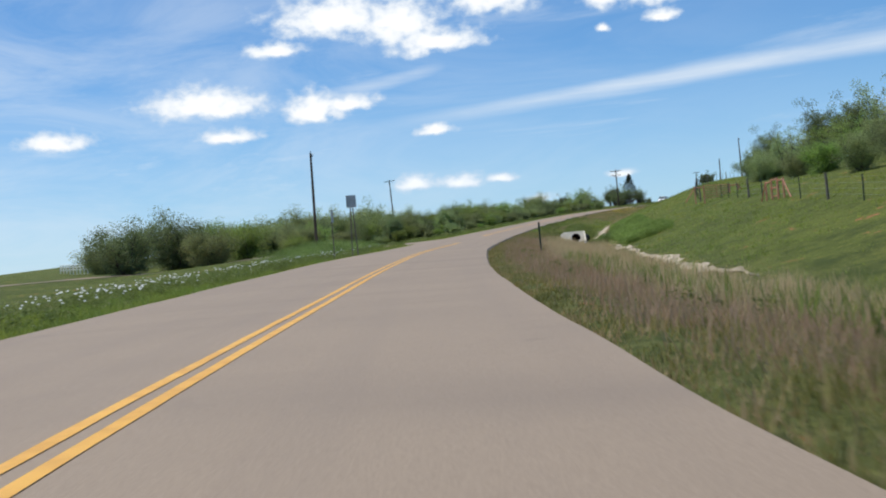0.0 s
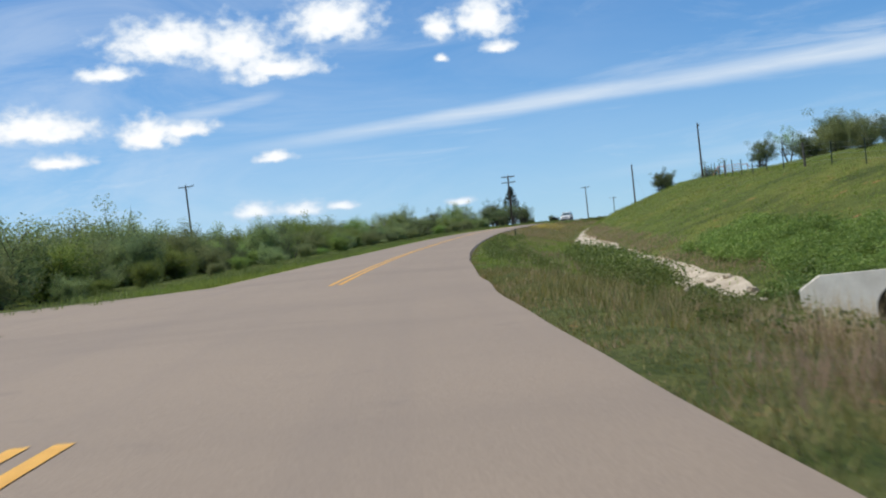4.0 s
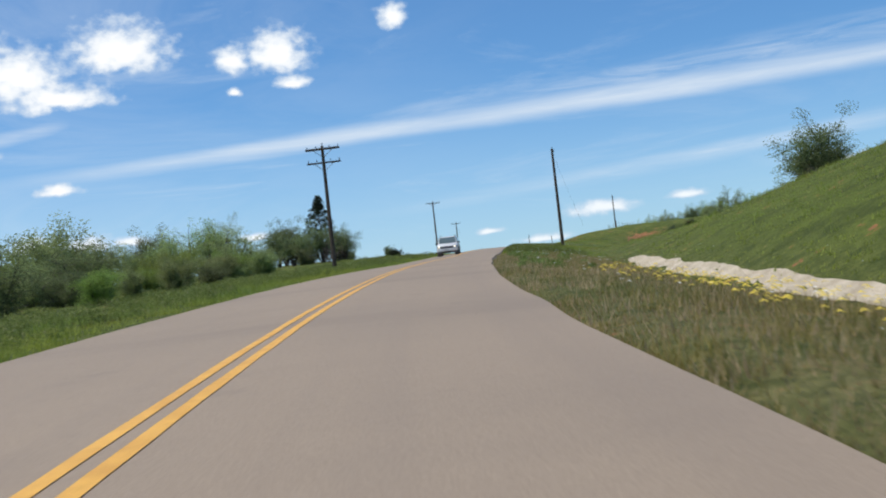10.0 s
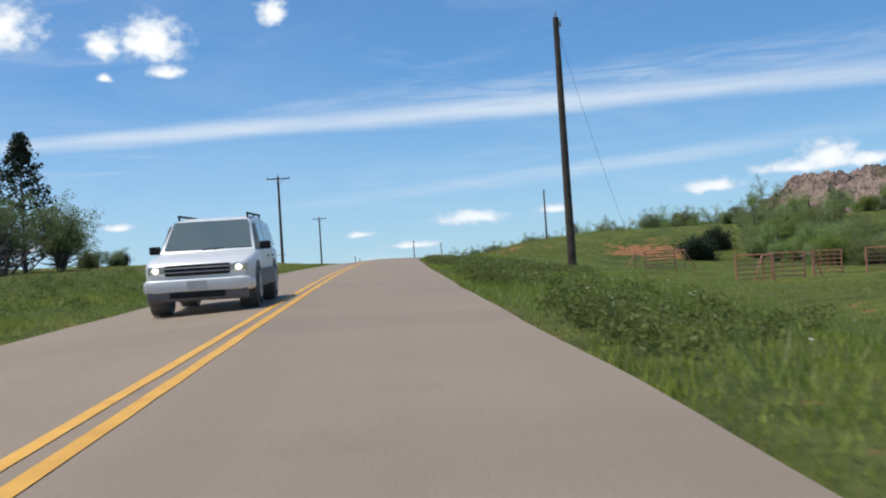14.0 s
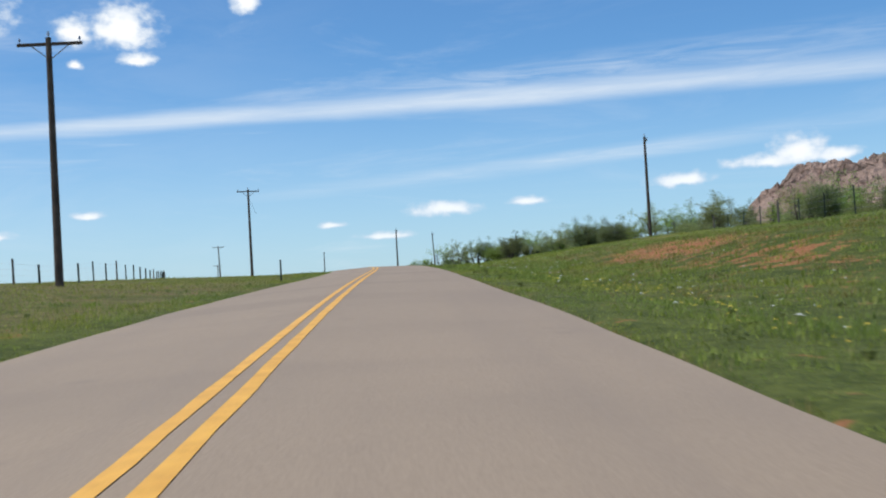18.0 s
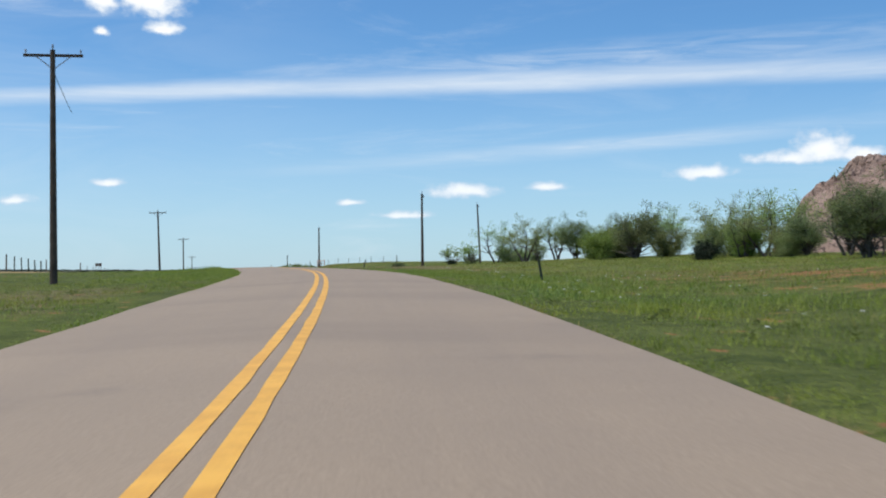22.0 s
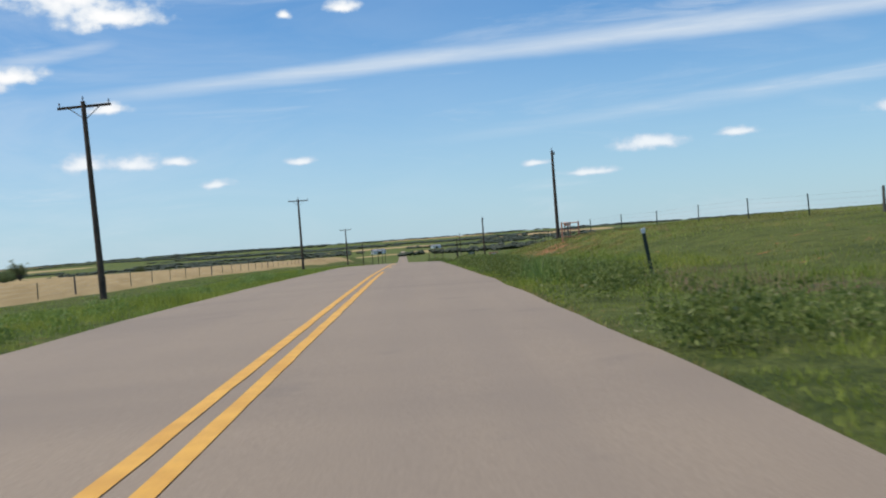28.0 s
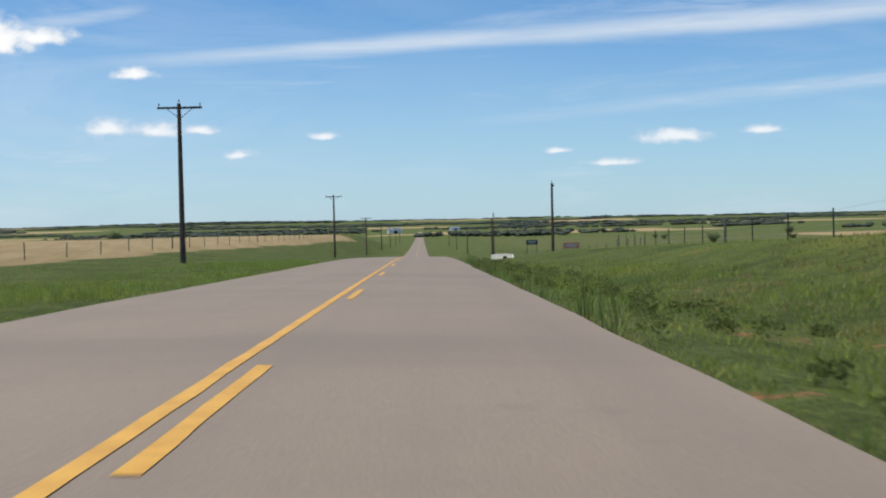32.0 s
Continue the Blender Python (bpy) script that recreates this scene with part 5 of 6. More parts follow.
# the long row of trees beside the meadow
for i in range(66):
    s = 440 + i * 1.75 + rt.uniform(-2, 2)
    u = float(np.interp(s, (440, 490, 530, 556), (46, 37, 29, 25))) + rt.uniform(-3, 5)
    grow(rt.choice(["tree", "tree", "bush"]), s, u, rt.uniform(.65, 1.0) * float(np.interp(s, (440, 470, 525, 535, 560), (1.0, 1.1, 1.0, .82, .55))), None, rt, 0, "tree row beside the meadow")
for s, u, k, kind, pick in ((557, 21.5, .8, "thin", 0), (552, 22.5, .95, "thin", 0), (547, 19.0, .32, "dark", 0), (548, 24, .85, "tree", 1), (540, 25, .95, "tree", 0), (505, 28, .55, "dark", 0), (488, 30, .9, "tree", 2), (561, 24, .5, "bush", 2)):
    grow(kind, s, u, k, pick, rt, 0, "tree row beside the meadow")
for i in range(20):
    s = 446 + i * 3.4 + rt.uniform(-1, 1)
    grow(rt.choice(["bush", "tree"]), s, float(np.interp(s, (440, 490, 530), (43, 34.5, 28))) + rt.uniform(-1, 1), rt.uniform(.5, .72), rt.choice([0, 1]), rt, 0, "tree row beside the meadow")
# the far end of the brush along the ridge, and scrub in the valley
for i in range(16):
    grow("bush", rt.uniform(380, 470), rt.uniform(55, 110), rt.uniform(.9, 1.4), None, rt, 0, "brush behind the cattle pens")
for i in range(60):
    s = rt.uniform(800, 1500)
    grow(rt.choice(["bush", "tree"]), s, rt.choice([-1, 1]) * rt.uniform(110, 520), rt.uniform(.9, 1.6), 2, rt, 0, "scattered trees in the valley")
for i in range(12):
    grow("bush", rt.uniform(580, 606), rt.uniform(4.6, 7.5), rt.uniform(.13, .22), rt.choice([0, 1, 2]), rt, 0, "leafy weeds in the verge")
for i in range(4):
    grow("bush", rt.uniform(548, 562), rt.uniform(13.5, 16), rt.uniform(.14, .22), 2, rt, 0, "low scrub in the pasture")


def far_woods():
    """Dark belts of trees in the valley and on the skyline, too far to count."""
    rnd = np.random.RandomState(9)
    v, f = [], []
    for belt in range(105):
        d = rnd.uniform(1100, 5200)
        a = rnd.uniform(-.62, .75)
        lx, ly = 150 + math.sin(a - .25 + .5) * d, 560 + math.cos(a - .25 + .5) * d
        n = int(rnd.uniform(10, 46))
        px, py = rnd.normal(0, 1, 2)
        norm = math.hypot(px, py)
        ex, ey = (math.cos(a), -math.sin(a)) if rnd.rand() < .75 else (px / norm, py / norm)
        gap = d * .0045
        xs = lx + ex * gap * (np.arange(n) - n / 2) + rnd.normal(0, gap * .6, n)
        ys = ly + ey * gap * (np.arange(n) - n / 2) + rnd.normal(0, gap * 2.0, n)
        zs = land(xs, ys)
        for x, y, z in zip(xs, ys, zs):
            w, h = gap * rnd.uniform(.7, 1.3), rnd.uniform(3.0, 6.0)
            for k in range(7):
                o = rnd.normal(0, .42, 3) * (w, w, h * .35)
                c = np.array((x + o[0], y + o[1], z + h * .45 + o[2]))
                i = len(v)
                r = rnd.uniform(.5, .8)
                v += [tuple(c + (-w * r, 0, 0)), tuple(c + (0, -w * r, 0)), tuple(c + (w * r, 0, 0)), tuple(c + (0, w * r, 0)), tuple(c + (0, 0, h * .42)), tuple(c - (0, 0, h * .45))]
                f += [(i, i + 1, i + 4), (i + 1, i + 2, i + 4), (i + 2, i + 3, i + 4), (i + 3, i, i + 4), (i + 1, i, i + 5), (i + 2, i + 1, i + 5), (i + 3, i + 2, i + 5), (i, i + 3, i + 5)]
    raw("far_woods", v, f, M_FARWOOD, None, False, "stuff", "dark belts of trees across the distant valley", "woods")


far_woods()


def farmstead(s, u, w, d, h, mat, label):
    x, y, z = land_at(s, u)
    ob = thing("farm_building", x, y, z, heading(900) + 20, label, "building")
    bm = bmesh.new()
    box(bm, (w, d, h), (0, 0, h / 2))
    part("wall", bm, mat, ob)
    bm = bmesh.new()
    vs = [bm.verts.new(p) for p in ((-w / 2 - .4, -d / 2 - .4, h), (w / 2 + .4, -d / 2 - .4, h), (w / 2 + .4, d / 2 + .4, h), (-w / 2 - .4, d / 2 + .4, h), (-w / 2 - .4, 0, h + d * .22), (w / 2 + .4, 0, h + d * .22))]
    for q in ((0, 1, 5, 4), (2, 3, 4, 5), (0, 4, 3), (1, 2, 5), (0, 3, 2, 1)):
        bm.faces.new([vs[i] for i in q])
    part("roof", bm, M_STEEL, ob, "pale sheet metal roof")
    bm = bmesh.new()
    box(bm, (w * .3, .12, h * .75), (0, -d / 2 - .03, h * .375))
    part("door", bm, M_DARK, ob)


farmstead(2300, -38, 20, 12, 5, M_WHITE, "long white farm building far down the road")
farmstead(2600, 60, 16, 10, 4.5, M_WHITE, "white farm shed in the distant valley")
farmstead(1900, -560, 30, 14, 6, M_WHITE, "white farm building among distant fields")


# ---- grass ----
def lattice(a, b, cell, seed):
    """Smooth noise over the plan, 0 to 1, with the given cell size in metres."""
    table = np.random.RandomState(seed).uniform(0, 1, (64, 64))
    x, y = np.asarray(a) / cell, np.asarray(b) / cell
    i, j = np.floor(x).astype(int), np.floor(y).astype(int)
    f, g = x - i, y - j
    f, g = f * f * (3 - 2 * f), g * g * (3 - 2 * g)
    t = lambda p, q: table[p % 64, q % 64]
    return (t(i, j) * (1 - f) + t(i + 1, j) * f) * (1 - g) + (t(i, j + 1) * (1 - f) + t(i + 1, j + 1) * f) * g


def clumping(s, u, seed):
    """How rank the growth is, 0 to 1, in patches of two sizes."""
    return np.clip(.55 * lattice(s, u, 3.1, seed) + .45 * lattice(s, u, .9, seed + 1), 0, 1)


def blades(name, rnd, s, u, n_blade, h, mat, label, lean=.5, width=.02, spread=.12, category="grass", over=.06):
    """Tufts of bent blades at the given places, joined into one sheet of stuff."""
    x, y, _ = at(s, u)
    z = land(x, y)
    n = len(s)
    N = n * n_blade
    bs = np.repeat(s, n_blade) + rnd.normal(0, spread, N)
    bu = np.repeat(u, n_blade) + rnd.normal(0, spread, N)
    lw, rw = edge_widths(bs)
    least = np.where(bu < 0, lw, rw) + over
    bu = np.where(np.abs(bu) < least, np.sign(bu) * (least + rnd.uniform(0, .15, N)), bu)
    bx, by, _ = at(bs, bu)
    bz = np.repeat(z, n_blade) - .03
    hh = np.repeat(h, n_blade) * rnd.uniform(.55, 1.15, N)
    a = rnd.uniform(0, 2 * np.pi, N)
    ln = np.minimum(hh * rnd.uniform(.1, 1, N) * lean, .06 + np.abs(bu) * .05)
    w = width * rnd.uniform(.7, 1.4, N)
    wx, wy = -np.sin(a) * w, np.cos(a) * w
    dx, dy = np.cos(a) * ln, np.sin(a) * ln
    P = np.empty((N, 3, 3))
    P[:, 0] = np.stack([bx - wx, by - wy, bz], 1)
    P[:, 1] = np.stack([bx + wx, by + wy, bz], 1)
    P[:, 2] = np.stack([bx + dx, by + dy, bz + hh], 1)
    me = bpy.data.meshes.new(name)
    me.vertices.add(N * 3)
    me.vertices.foreach_set("co", P.ravel())
    me.loops.add(N * 3)
    me.loops.foreach_set("vertex_index", np.arange(N * 3))
    me.polygons.add(N)
    me.polygons.foreach_set("loop_start", np.arange(N) * 3)
    me.update(calc_edges=True)
    me.materials.append(mat)
    tagged(new(name, me), label, category, "", "stuff")


def weed_clumps(rnd, s, u, h, mat, label, leaves=60, size=.05):
    """Low leafy plants: small leaves set in uneven domes, joined into one sheet of stuff."""
    x, y, _ = at(s, u)
    z = land(x, y)
    n = len(s)
    N = n * leaves
    H = np.repeat(h, leaves)
    a, e = rnd.uniform(0, 2 * np.pi, N), rnd.uniform(0, 1, N)
    r = H * rnd.uniform(.35, 1.0, N) * np.sqrt(rnd.uniform(0, 1, N)) * 1.1
    c = np.stack([np.repeat(x, leaves) + np.cos(a) * r, np.repeat(y, leaves) + np.sin(a) * r,
                  np.repeat(z, leaves) + H * e ** .6 * (1 - .45 * (r / (H * 1.1 + 1e-6)) ** 2)], 1)
    d1 = rnd.normal(0, 1, (N, 3))
    d1 /= np.linalg.norm(d1, axis=1)[:, None]
    d2 = np.cross(d1, rnd.normal(0, 1, (N, 3)))
    d2 /= np.linalg.norm(d2, axis=1)[:, None] + 1e-6
    w = (size * rnd.uniform(.6, 1.4, N))[:, None]
    P = np.stack([c - d1 * w, c + d2 * w * .42, c + d1 * w, c - d2 * w * .42], 1)
    me = bpy.data.meshes.new("weeds")
    me.vertices.add(N * 4)
    me.vertices.foreach_set("co", P.ravel())
    me.loops.add(N * 4)
    me.loops.foreach_set("vertex_index", np.arange(N * 4))
    me.polygons.add(N)
    me.polygons.foreach_set("loop_start", np.arange(N) * 4)
    me.update(calc_edges=True)
    me.materials.append(mat)
    tagged(new("weeds", me), label, "weeds", "", "stuff")


def strew(rnd, n, s0, s1, u0, u1, power=1.6, side_=1):
    s = rnd.uniform(s0, s1, n)
    lo = edge_widths(s)[1 if side_ > 0 else 0] + u0
    return s, side_ * (lo + (u1 - lo) * rnd.uniform(0, 1, n) ** power)


def open_ground(s, u):
    """False on the side road, the gravel drive and the pale beds of stone."""
    return ~((u < 0) & (s > 96) & (s < 118) & (u > -24)) & ~((u > 0) & (s > 351.4) & (s < 358) & (u < 11.5)) & ~((u > np.where(s < 187, 9.8, 10.2)) & (u < 11.2) & (s > 107) & (s < 257)) & ~((u > 11.1) & (u < 11.8) & (s > 34) & (s < 82))


gr = np.random.RandomState(4)
# how tall the grass of the verge may grow along the road, right and left
RANK_S = (-10, 60, 95, 112, 165, 185, 262, 275, 340, 362, 450, 500, 555, 575, 615, 640, 700)
RANK = {1: (.30, .34, .40, .26, .26, .30, .26, .32, .32, .21, .20, .24, .26, .42, .40, .22, .22), -1: (.38, .38, .34, .32, .34, .34, .32, .26, .18, .13, .12, .18, .22, .28, .24, .18, .18)}
for sd in (1, -1):
    for lo, hi, mat, word in ((-10, 110, M_GRASS_DRY, "green and brown"), (110, 168, M_GRASS, "rank green"), (168, 270, M_GRASS_DRY, "green and brown"), (270, 690, M_GRASS, "fresh green")):
        if sd < 0:
            mat, word = M_GRASS, "pale green"
        s, u = strew(gr, int((hi - lo) * 88), lo, hi, -.02, 10.5, 1.45, sd)
        keep = (red_cover(s, u) < .35) & open_ground(s, u)
        s, u = s[keep], u[keep]
        rank = np.interp(s, RANK_S, RANK[sd]) * (1.25 if sd < 0 else 1)
        inner = np.clip((np.abs(u) - 3.2) / 1.6, .5, 1)
        c = clumping(s, u, 11)
        if sd < 0:
            meadow = (s > 348) & (s < 520) & (u < -5.5) & (gr.uniform(0, 1, len(s)) < .7)
            s, u, inner, rank, c = s[~meadow], u[~meadow], inner[~meadow], rank[~meadow], c[~meadow]
        blades("verge_grass", gr, s, u, 8, inner * (.05 + rank * np.clip(c * 1.7 - .45, .08, 1.1)), mat, word + " grass of uneven height along the road's edge", .9, .0085, .17)
    # a fringe that creeps over the broken edge of the pavement
    s = gr.uniform(-8, 690, 20000)
    keep = (lattice(s, s * 0 + sd, 1.7, 31) > .38) & ~((sd < 0) & (s > 94) & (s < 120)) & ~((sd > 0) & (s > 351) & (s < 358))
    s = s[keep]
    lw, rw = edge_widths(s)
    u = sd * ((rw if sd > 0 else lw) + gr.uniform(-.22, .22, len(s)) * (.35 + lattice(s, s * 0 + sd, .8, 33)))
    blades("fringe_grass", gr, s, u, 9, gr.uniform(.04, .16, len(s)), M_GRASS if sd < 0 else M_GRASS_DRY, "grass tufts creeping over the broken road edge", 1.2, .007, .07, "grass", -.26)
    s, u = strew(gr, 15000, -10, 720, 4, 34, 1.2, sd)
    bare = (red_cover(s, u) > gr.uniform(.3, .7, len(s))) | ((u < -8) & (s > 345) & (s < 470) & (gr.uniform(0, 1, len(s)) < .6)) | ((u < -17) & (s > 465)) | ~open_ground(s, u)
    s, u = s[~bare], u[~bare]
    blades("meadow_grass", gr, s, u, 8, .06 + .2 * clumping(s, u, 17) ** 2, M_GRASS, "green meadow grass beside the road", .9, .016, .35)
# tall dry seed grass on the first bend and in other spells of the verge
for s0, s1, n, u0, u1, h in ((-5, 94, 5200, .9, 9.5, .40), (110, 175, 500, 1.2, 8, .28), (170, 262, 1900, .3, 9, .19), (500, 560, 700, 2, 14, .32), (15, 95, 6200, 3.0, 11.0, .58), (112, 190, 1500, 8.0, 12.8, .26), (515, 580, 900, 2.5, 9, .3)):
    s, u = strew(gr, n, s0, s1, u0, u1, 1.0)
    keep = open_ground(s, u) & (.6 * lattice(s, u, 2.6, 23) + .4 * lattice(s, u, .8, 24) > .40)
    s, u = s[keep], u[keep]
    blades("dry_grass", gr, s, u, 12, h * gr.uniform(.5, 1.2, len(s)), M_STRAW, "tall brown seed grass in the verge", 1.0, .007, .3)
# short yellowed grass on the open slopes
for sd, s0, s1, u0, u1, n in ((-1, 340, 485, 1.2, 36, 9500), (1, 428, 525, 4, 36, 4500), (1, 282, 350, 5, 24, 2500), (1, 598, 665, 4, 22, 3200), (1, 110, 262, 11, 27, 2500), (-1, 110, 330, 2, 14, 2500), (1, 500, 600, 2, 30, 3500)):
    s, u = strew(gr, n, s0, s1, u0, u1, 1.0, sd)
    thick = (np.sin(s * .21 + np.sin(u * .5) * 2) + np.sin(u * .43 + s * .07) > gr.uniform(-1.6, 1.2, n)) & (red_cover(s, u) < .6) & open_ground(s, u)
    s, u = s[thick], u[thick]
    blades("yellowed_grass", gr, s, u, 9, gr.uniform(.06, .17, len(s)), M_YELLOW, "short yellowed grass on open ground", .9, .014, .4)
# dark tussocks on the bare red slopes
for s0, s1, u0, u1, n in ((372, 428, 3.5, 17, 2600), (604, 660, 3, 16, 2200)):
    s, u = strew(gr, n, s0, s1, u0, u1, .9)
    keep = lattice(s, u, .75, 51) > .56
    s, u = s[keep], u[keep]
    blades("tussocks", gr, s, u, 16, gr.uniform(.09, .2, len(s)), M_GRASS_DRY, "dark tussocks on bare red earth", 1.1, .011, .13)
# leafy weeds: side, stretch, count, nearest and farthest from the edge, height
for sd, s0, s1, n, u0, u1, h, mat in ((1, 112, 168, 150, .7, 6.0, .34, M_WEED), (1, 225, 272, 120, .8, 7.5, .28, M_WEED), (1, 272, 350, 900, .5, 9.5, .36, M_WEED), (1, 362, 450, 190, .6, 9, .15, M_WEED), (1, 450, 556, 160, .8, 10, .22, M_WEED),
                                      (1, 558, 612, 620, .35, 6.0, .52, M_WEED), (1, 612, 690, 170, .3, 7, .32, M_WEED), (1, 84, 112, 130, 2, 12, .45, M_WEED), (1, 2, 60, 110, 1.5, 10, .3, M_WEED),
                                      (-1, 0, 95, 560, 1.2, 14, .50, M_WEED), (-1, 40, 95.5, 620, .7, 11, .55, M_WEED), (-1, 119, 335, 1300, 1.0, 13, .48, M_WEED), (-1, 335, 480, 120, .6, 9, .16, M_WEED), (-1, 556, 620, 130, 1, 9, .42, M_WEED)):
    s, u = strew(gr, n, s0, s1, u0, u1, 1.2, sd)
    keep = (.6 * lattice(s, u, 4.0, 41) + .4 * lattice(s, u, 1.1, 43) > .44) & open_ground(s, u)
    s, u = s[keep], u[keep]
    weed_clumps(gr, s, u, h * gr.uniform(.45, 1.15, len(s)), mat, "leafy green weeds in the verge", 120 if h > .25 else 50, .034 if h > .25 else .024)
# the rank tongue of weeds before the side road's mouth
s = 80 + 20.5 * gr.uniform(0, 1, 420) ** .6
u = -8.4 - 6.5 * gr.uniform(0, 1, 420) ** .9
weed_clumps(gr, s, u, np.interp(-u, (8.4, 10, 15), (.4, .95, 1.35)) * gr.uniform(.6, 1.15, 420), M_WEED, "tall rank green weeds before the side road", 240, .036)
# lush weeds round the culvert and along the foot of the bank behind it
for s0, s1, u0, u1, n, h, mat in ((112, 125, 7.6, 9.7, 150, .95, M_WEED), (76, 124, 11.9, 15, 700, .62, M_LEAF_B), (100, 108, 10.4, 12.5, 60, .5, M_WEED)):
    s, u = gr.uniform(s0, s1, n), gr.uniform(u0, u1, n)
    weed_clumps(gr, s, u, h * gr.uniform(.5, 1.1, n), mat, "lush green weeds by the culvert", 170, .05)
# tall stalks with thin leaves
for sd, s0, s1, n, u0, u1, h in ((1, 272, 345, 500, 1.0, 9, .42), (1, 572, 612, 500, .8, 5.5, .6), (-1, 110, 330, 900, 2.5, 12, .5), (1, 622, 690, 60, .4, 3, .7), (1, 4, 48, 90, 3, 8, .6)):
    s, u = strew(gr, n, s0, s1, u0, u1, 1.1, sd)
    blades("tall_stalks", gr, s, u, 7, h * gr.uniform(.5, 1.2, len(s)), M_WEED, "tall thin-leaved green stalks in the verge", .8, .013, .12, "weeds")
# coarse pale-green reeds by the ditch on the first bend
s, u = strew(gr, 260, 2, 48, 3.0, 8.5, 1.0)
blades("reeds", gr, s, u, 7, gr.uniform(.4, .75, len(s)), M_LEAF_B, "coarse pale green reeds by the ditch", .8, .03, .1, "reeds")


def flowers(name, n, s0, s1, u0, u1, mat, label, sd=1, size=.03, z0=.3):
    s, u = strew(gr, n, s0, s1, u0, u1, 1.2, sd)
    x, y, _ = at(s, u)
    z = land(x, y) + gr.uniform(z0 * .6, z0 * 1.2, n)
    v, f = [], []
    for a, b, c in zip(x, y, z):
        i = len(v)
        r = size * gr.uniform(.6, 1.3)
        for k in range(6):
            t = k * math.pi / 3
            v.append((a + r * math.cos(t), b + r * math.sin(t), c + .3 * r * math.sin(2 * t)))
        v.append((a, b, c + r * .5))
        f += [(i + k, i + (k + 1) % 6, i + 6) for k in range(6)]
    raw(name, v, f, mat, None, False, "stuff", label, "flowers")


flowers("white_flowers", 700, 170, 470, 1, 12, M_FLOWER_W, "small white wildflowers in the verge")
flowers("white_flowers", 520, 10, 92, 2, 12, M_FLOWER_W, "white flower heads among the weeds", -1, .05, .55)
flowers("yellow_flowers", 420, 196, 222, 2, 8, M_FLOWER_Y, "yellow wildflowers in the verge", 1, .05, .3)
flowers("yellow_flowers", 200, 340, 380, 1, 6, M_FLOWER_Y, "yellow wildflowers in the verge", 1, .03, .25)
# tussocks on the bare banks and the hill
for s0, s1, u0, u1, n, sd in ((100, 262, 11, 27, 2600, 1), (40, 100, 11, 24, 900, 1), (440, 520, 9, 34, 1500, 1), (360, 445, 8.0, 17, 1500, 1), (350, 440, 12, 30, 900, 1), (600, 660, 9, 26, 350, 1), (335, 440, 8, 40, 900, -1)):
    s = gr.uniform(s0, s1, n)
    u = sd * gr.uniform(u0, u1, n)
    blades("tussocks", gr, s, u, 14, gr.uniform(.08, .2, n), M_GRASS, "green tussocks on the bare bank", .9, .014, .2, "grass")


# ---- the oncoming car ----
M_CAR = grained("silver-white car paint", (0.70, 0.69, 0.66), (0.78, 0.77, 0.74), 2.0, 0.3, 0.1, bump=0.0)
M_CLAD = grained("grey lower cladding", (0.11, 0.105, 0.10), (0.16, 0.155, 0.15), 6.0, 0.6, bump=0.05)
M_TYRE = grained("tyre rubber", (0.012, 0.012, 0.012), (0.03, 0.03, 0.03), 20.0, 0.85, bump=0.2)
M_LAMP = grained("clear headlamp lens", (0.75, 0.75, 0.72), (0.9, 0.9, 0.86), 10.0, 0.1, 0.6, bump=0.0)
M_PLATE = grained("pale plate", (0.5, 0.5, 0.48), (0.65, 0.65, 0.62), 10.0, 0.5, bump=0.0)


def glass_material():
    m, k, b = material("tinted car glass", 0.05, 0.2)
    b.inputs["Base Color"].default_value = (0.12, 0.16, 0.155, 1)
    b.inputs["Specular IOR Level"].default_value = 0.9
    return m


M_GLASS = glass_material()


def lit_lamp():
    m, k, b = material("lit headlamp", 0.2)
    b.inputs["Base Color"].default_value = (0.9, 0.85, 0.75, 1)
    b.inputs["Emission Color"].default_value = (1.0, 0.86, 0.62, 1)
    b.inputs["Emission Strength"].default_value = 3.0
    return m


M_LIT = lit_lamp()


def loft(bm, rings, close=True):
    """Skin over rings of equal count."""
    vs = [[bm.verts.new(p) for p in r] for r in rings]
    n = len(rings[0])
    for a, b in zip(vs[:-1], vs[1:]):
        for i in range(n):
            j = (i + 1) % n
            bm.faces.new((a[i], a[j], b[j], b[i]))
    if close:
        bm.faces.new(list(reversed(vs[0])))
        bm.faces.new(vs[-1])
    bmesh.ops.recalc_face_normals(bm, faces=bm.faces)
    return bm


def ring_section(y, half, z0, z1, shoulder=.06, n=5):
    """A rounded cross section at y."""
    pts = []
    r = min(shoulder, (z1 - z0) * .45)
    for cx, cz, a0 in ((half - r, z1 - r, 0), (-half + r, z1 - r, 90), (-half + r, z0 + r, 180), (half - r, z0 + r, 270)):
        for i in range(n):
            a = radians(a0 + 90 * i / (n - 1))
            pts.append((cx + r * math.cos(a), y, cz + r * math.sin(a)))
    return pts


def smooth_part(name, bm, mat, parent, label=""):
    ob = part(name, bm, mat, parent, label)
    ob.data.polygons.foreach_set("use_smooth", [True] * len(ob.data.polygons))
    m = ob.modifiers.new("bevel", "BEVEL")
    m.width, m.segments, m.limit_method, m.angle_limit = .018, 2, "ANGLE", radians(35)
    return ob


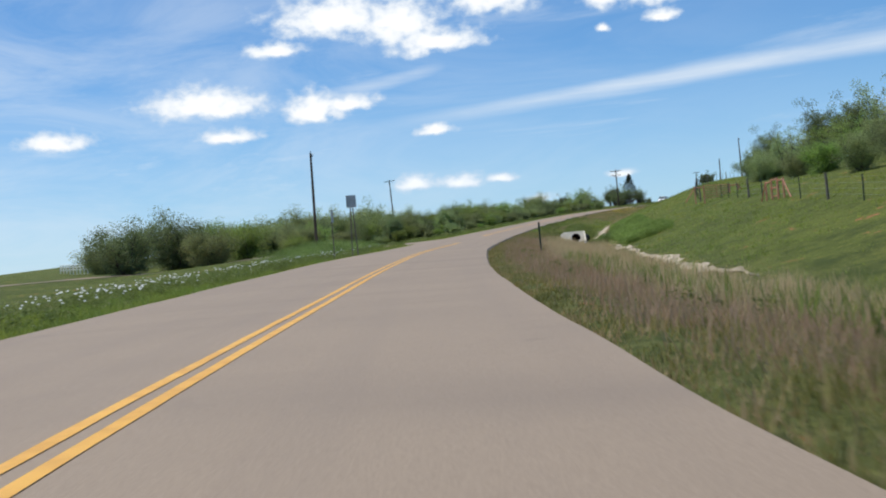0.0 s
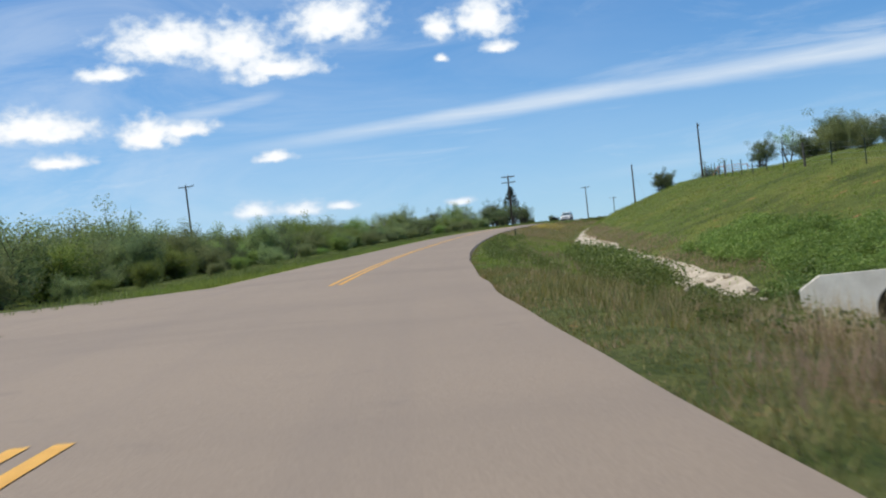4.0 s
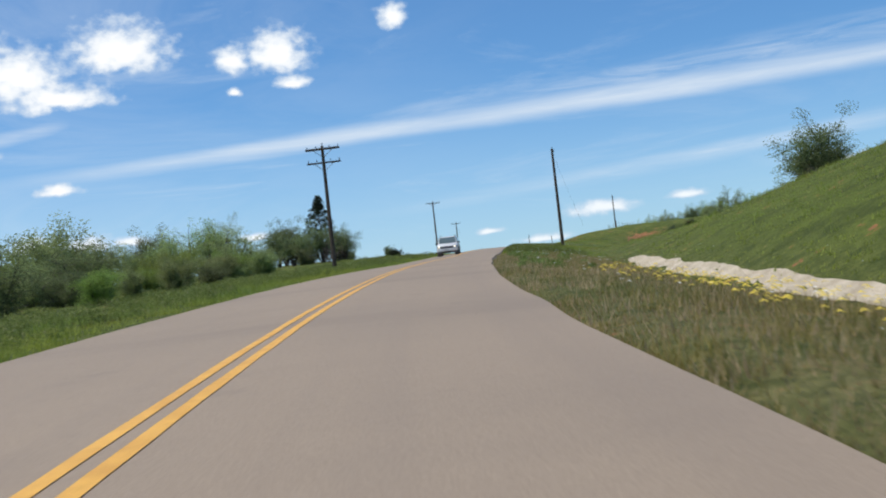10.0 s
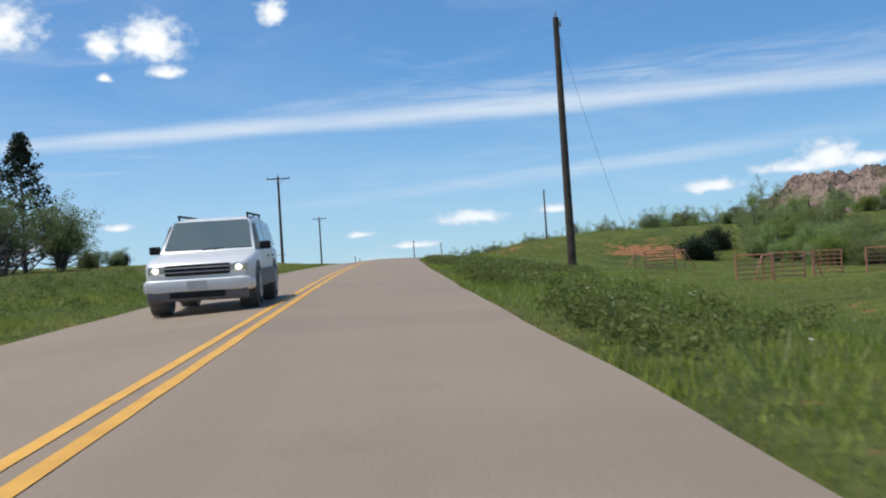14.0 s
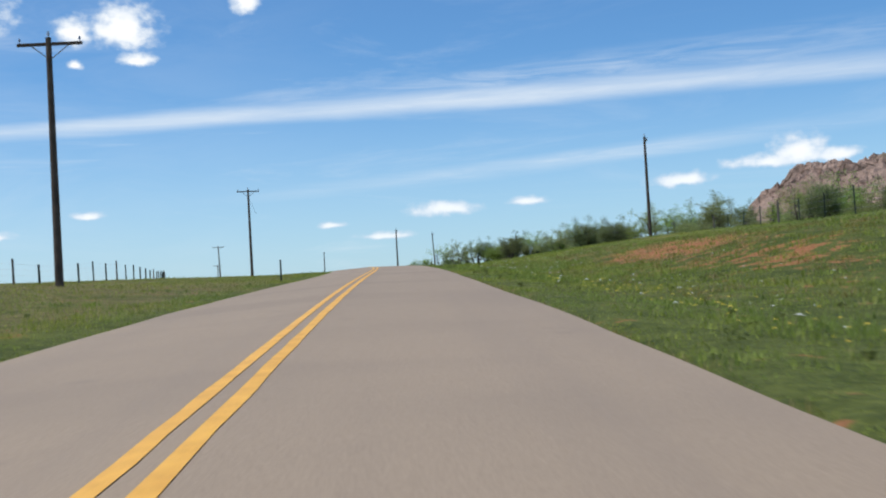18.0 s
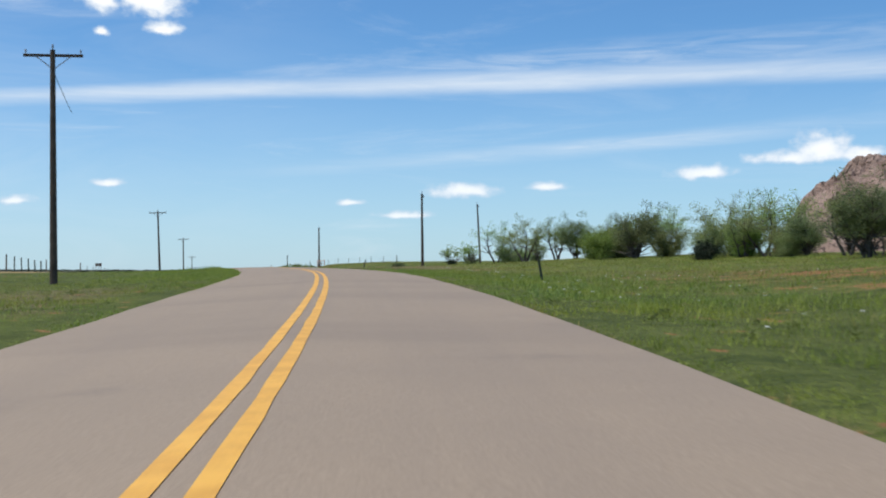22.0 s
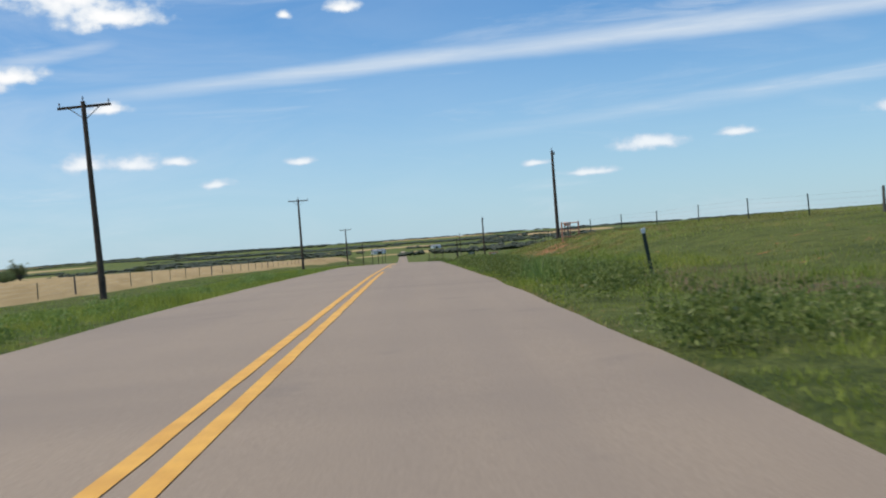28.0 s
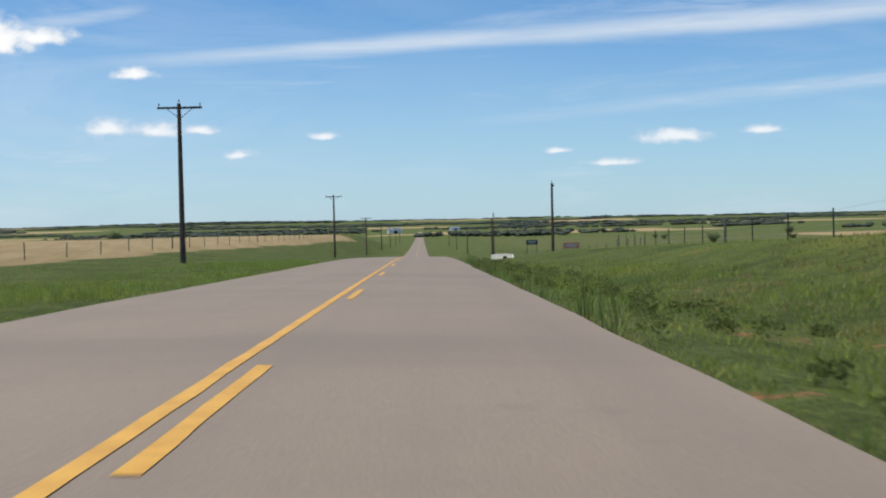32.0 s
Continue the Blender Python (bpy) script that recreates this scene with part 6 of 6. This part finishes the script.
def suv(s, u):
    """A mid-size four-door car with a tall body; its nose points along -y of its own frame."""
    x, y, z = at(s, u)
    slope = math.degrees(math.atan((float(at(s + 3)[2]) - float(at(s - 1)[2])) / 4))
    ob = thing("suv", float(x), float(y), float(z) + .0, heading(s), "dusty silver-white four-door car with lit headlamps on the road", "car")
    ob.matrix_basis = ob.matrix_basis @ pose(0, 0, 0, slope, 0, 0)
    W = .90
    bm = bmesh.new()
    loft(bm, [ring_section(.02, W * .86, .52, .86, .08), ring_section(.12, W * .95, .46, .95, .1), ring_section(.55, W, .42, 1.02, .1), ring_section(1.25, W, .42, 1.08, .1),
              ring_section(3.2, W, .42, 1.10, .1), ring_section(4.3, W, .42, 1.10, .1), ring_section(4.62, W * .96, .50, 1.06, .1)])
    smooth_part("body", bm, M_CAR, ob)
    bm = bmesh.new()
    loft(bm, [ring_section(1.22, W * .93, 1.03, 1.09, .03), ring_section(1.95, W * .80, 1.03, 1.68, .12), ring_section(2.6, W * .79, 1.03, 1.745, .12), ring_section(4.0, W * .79, 1.03, 1.73, .12),
              ring_section(4.38, W * .80, 1.03, 1.66, .12), ring_section(4.6, W * .90, 1.03, 1.10, .03)])
    smooth_part("cabin", bm, M_CAR, ob)
    # windscreen, side and rear glass
    bm = bmesh.new()
    q = [bm.verts.new(p) for p in ((-.76, 1.30, 1.12), (.76, 1.30, 1.12), (.655, 1.90, 1.635), (-.655, 1.90, 1.635))]
    bm.faces.new(q)
    bmesh.ops.translate(bm, verts=bm.verts, vec=(0, -.035, .03))
    part("windscreen", bm, M_GLASS, ob, "dark tinted windscreen")
    for sx in (-1, 1):
        for y0, y1, y2, y3 in ((1.62, 2.0, 2.62, 2.62), (2.72, 2.72, 3.45, 3.45), (3.55, 3.55, 4.3, 4.15)):
            bm = bmesh.new()
            q = [bm.verts.new(p) for p in ((sx * .845, y0, 1.13), (sx * .845, y2, 1.13), (sx * .735, y3, 1.60), (sx * .735, y1, 1.60))]
            bm.faces.new(q if sx > 0 else list(reversed(q)))
            bmesh.ops.translate(bm, verts=bm.verts, vec=(sx * .03, 0, .01))
            part("side_window", bm, M_GLASS, ob)
        for y0, y1 in ((1.5, 2.67), (2.68, 3.5)):
            bm = bmesh.new()
            box(bm, (.012, y1 - y0 - .03, .50), (sx * (W + .001), (y0 + y1) / 2, .82), None, .005)
            d = part("door", bm, M_CAR, ob)
            bm = bmesh.new()
            box(bm, (.03, .16, .035), (sx * (W + .018), y1 - .18, .95), None, .01)
            part("handle", bm, M_CLAD, d)
        bm = bmesh.new()
        box(bm, (.20, .10, .15), (sx * (W + .07), 1.55, 1.16), None, .035)
        part("mirror", bm, M_DARK, ob, "dark door mirror")
        bm = bmesh.new()
        rod(bm, (sx * .62, 2.1, 1.79), (sx * .62, 4.1, 1.79), .022, None, 8)
        for yy in (2.15, 3.1, 4.05):
            rod(bm, (sx * .62, yy, 1.70), (sx * .62, yy, 1.79), .02, None, 6)
        part("roof_rail", bm, M_DARK, ob)
        bm = bmesh.new()
        box(bm, (.05, 3.4, .32), (sx * (W + .006), 2.35, .57), None, .02)
        part("sill", bm, M_CLAD, ob)
        bm = bmesh.new()
        box(bm, (.30, .10, .16), (sx * .66, .06, .80), None, .03)
        h = part("headlamp", bm, M_LAMP, ob)
        bm = bmesh.new()
        bmesh.ops.create_uvsphere(bm, u_segments=12, v_segments=8, radius=.05, matrix=Matrix.Translation((sx * .68, .015, .80)) @ Matrix.Diagonal((1.2, .4, 1, 1)))
        part("bulb", bm, M_LIT, h, "lit warm headlamp")
        bm = bmesh.new()
        box(bm, (.14, .06, .1), (sx * .6, -.06, .52), None, .03)
        part("fog_lamp", bm, M_LAMP, ob)
        for wy in (.86, 3.62):
            bm = bmesh.new()
            rod(bm, (sx * (W + .012), wy, .37), (sx * (W - .30), wy, .37), .43, None, 24)
            part("wheel_arch", bm, M_CLAD, ob)
            bm = bmesh.new()
            rod(bm, (sx * (W - .20), wy, .36), (sx * (W + .025), wy, .36), .36, None, 28)
            bmesh.ops.bevel(bm, geom=[e for e in bm.edges if e.calc_length() < .12], offset=.04, segments=2, affect="EDGES")
            tyre = part("tyre", bm, M_TYRE, ob)
            bm = bmesh.new()
            rod(bm, (sx * (W + .0), wy, .36), (sx * (W + .034), wy, .36), .22, .2, 20)
            rod(bm, (sx * (W + .03), wy, .36), (sx * (W + .05), wy, .36), .06, .05, 10)
            part("rim", bm, M_STEEL, tyre)
    bm = bmesh.new()
    loft(bm, [ring_section(-.10, W * .80, .44, .62, .07), ring_section(-.05, W * .97, .40, .64, .08), ring_section(.35, W * 1.01, .40, .62, .06)])
    smooth_part("front_bumper", bm, M_CAR, ob)
    bm = bmesh.new()
    box(bm, (1.66, .10, .20), (0, -.03, .36), None, .04)
    valance = part("lower_valance", bm, M_CLAD, ob, "grey lower bumper")
    bm = bmesh.new()
    box(bm, (.9, .05, .11), (0, -.075, .37), None, .02)
    part("lower_intake", bm, M_DARK, valance)
    bm = bmesh.new()
    box(bm, (1.06, .06, .19), (0, .02, .79), None, .02)
    grille = part("grille", bm, M_DARK, ob)
    for k in range(2):
        bm = bmesh.new()
        box(bm, (1.06, .02, .022), (0, -.015, .76 + k * .07), None, .006)
        part("grille_bar", bm, M_STEEL, grille)
    bm = bmesh.new()
    box(bm, (.32, .015, .16), (0, -.115, .53), None, .005)
    part("number_plate", bm, M_PLATE, ob, "plain pale plate")
    bm = bmesh.new()
    box(bm, (1.62, .25, .16), (0, 4.58, .54), None, .05)
    part("rear_bumper", bm, M_CLAD, ob)
    for sx in (-1, 1):
        bm = bmesh.new()
        rod(bm, (sx * .1, 1.26, 1.13), (sx * .1 + .55, 1.34, 1.17), .012, None, 6)
        part("wiper", bm, M_DARK, ob)
    # the body sits low over its wheels
    for piece in ob.children_recursive:
        if piece.data and piece.name.split(".")[0] not in ("tyre", "rim", "wheel_arch"):
            for v in piece.data.vertices:
                v.co.z = v.co.z * .955 - .055


suv(292.6, -1.25)
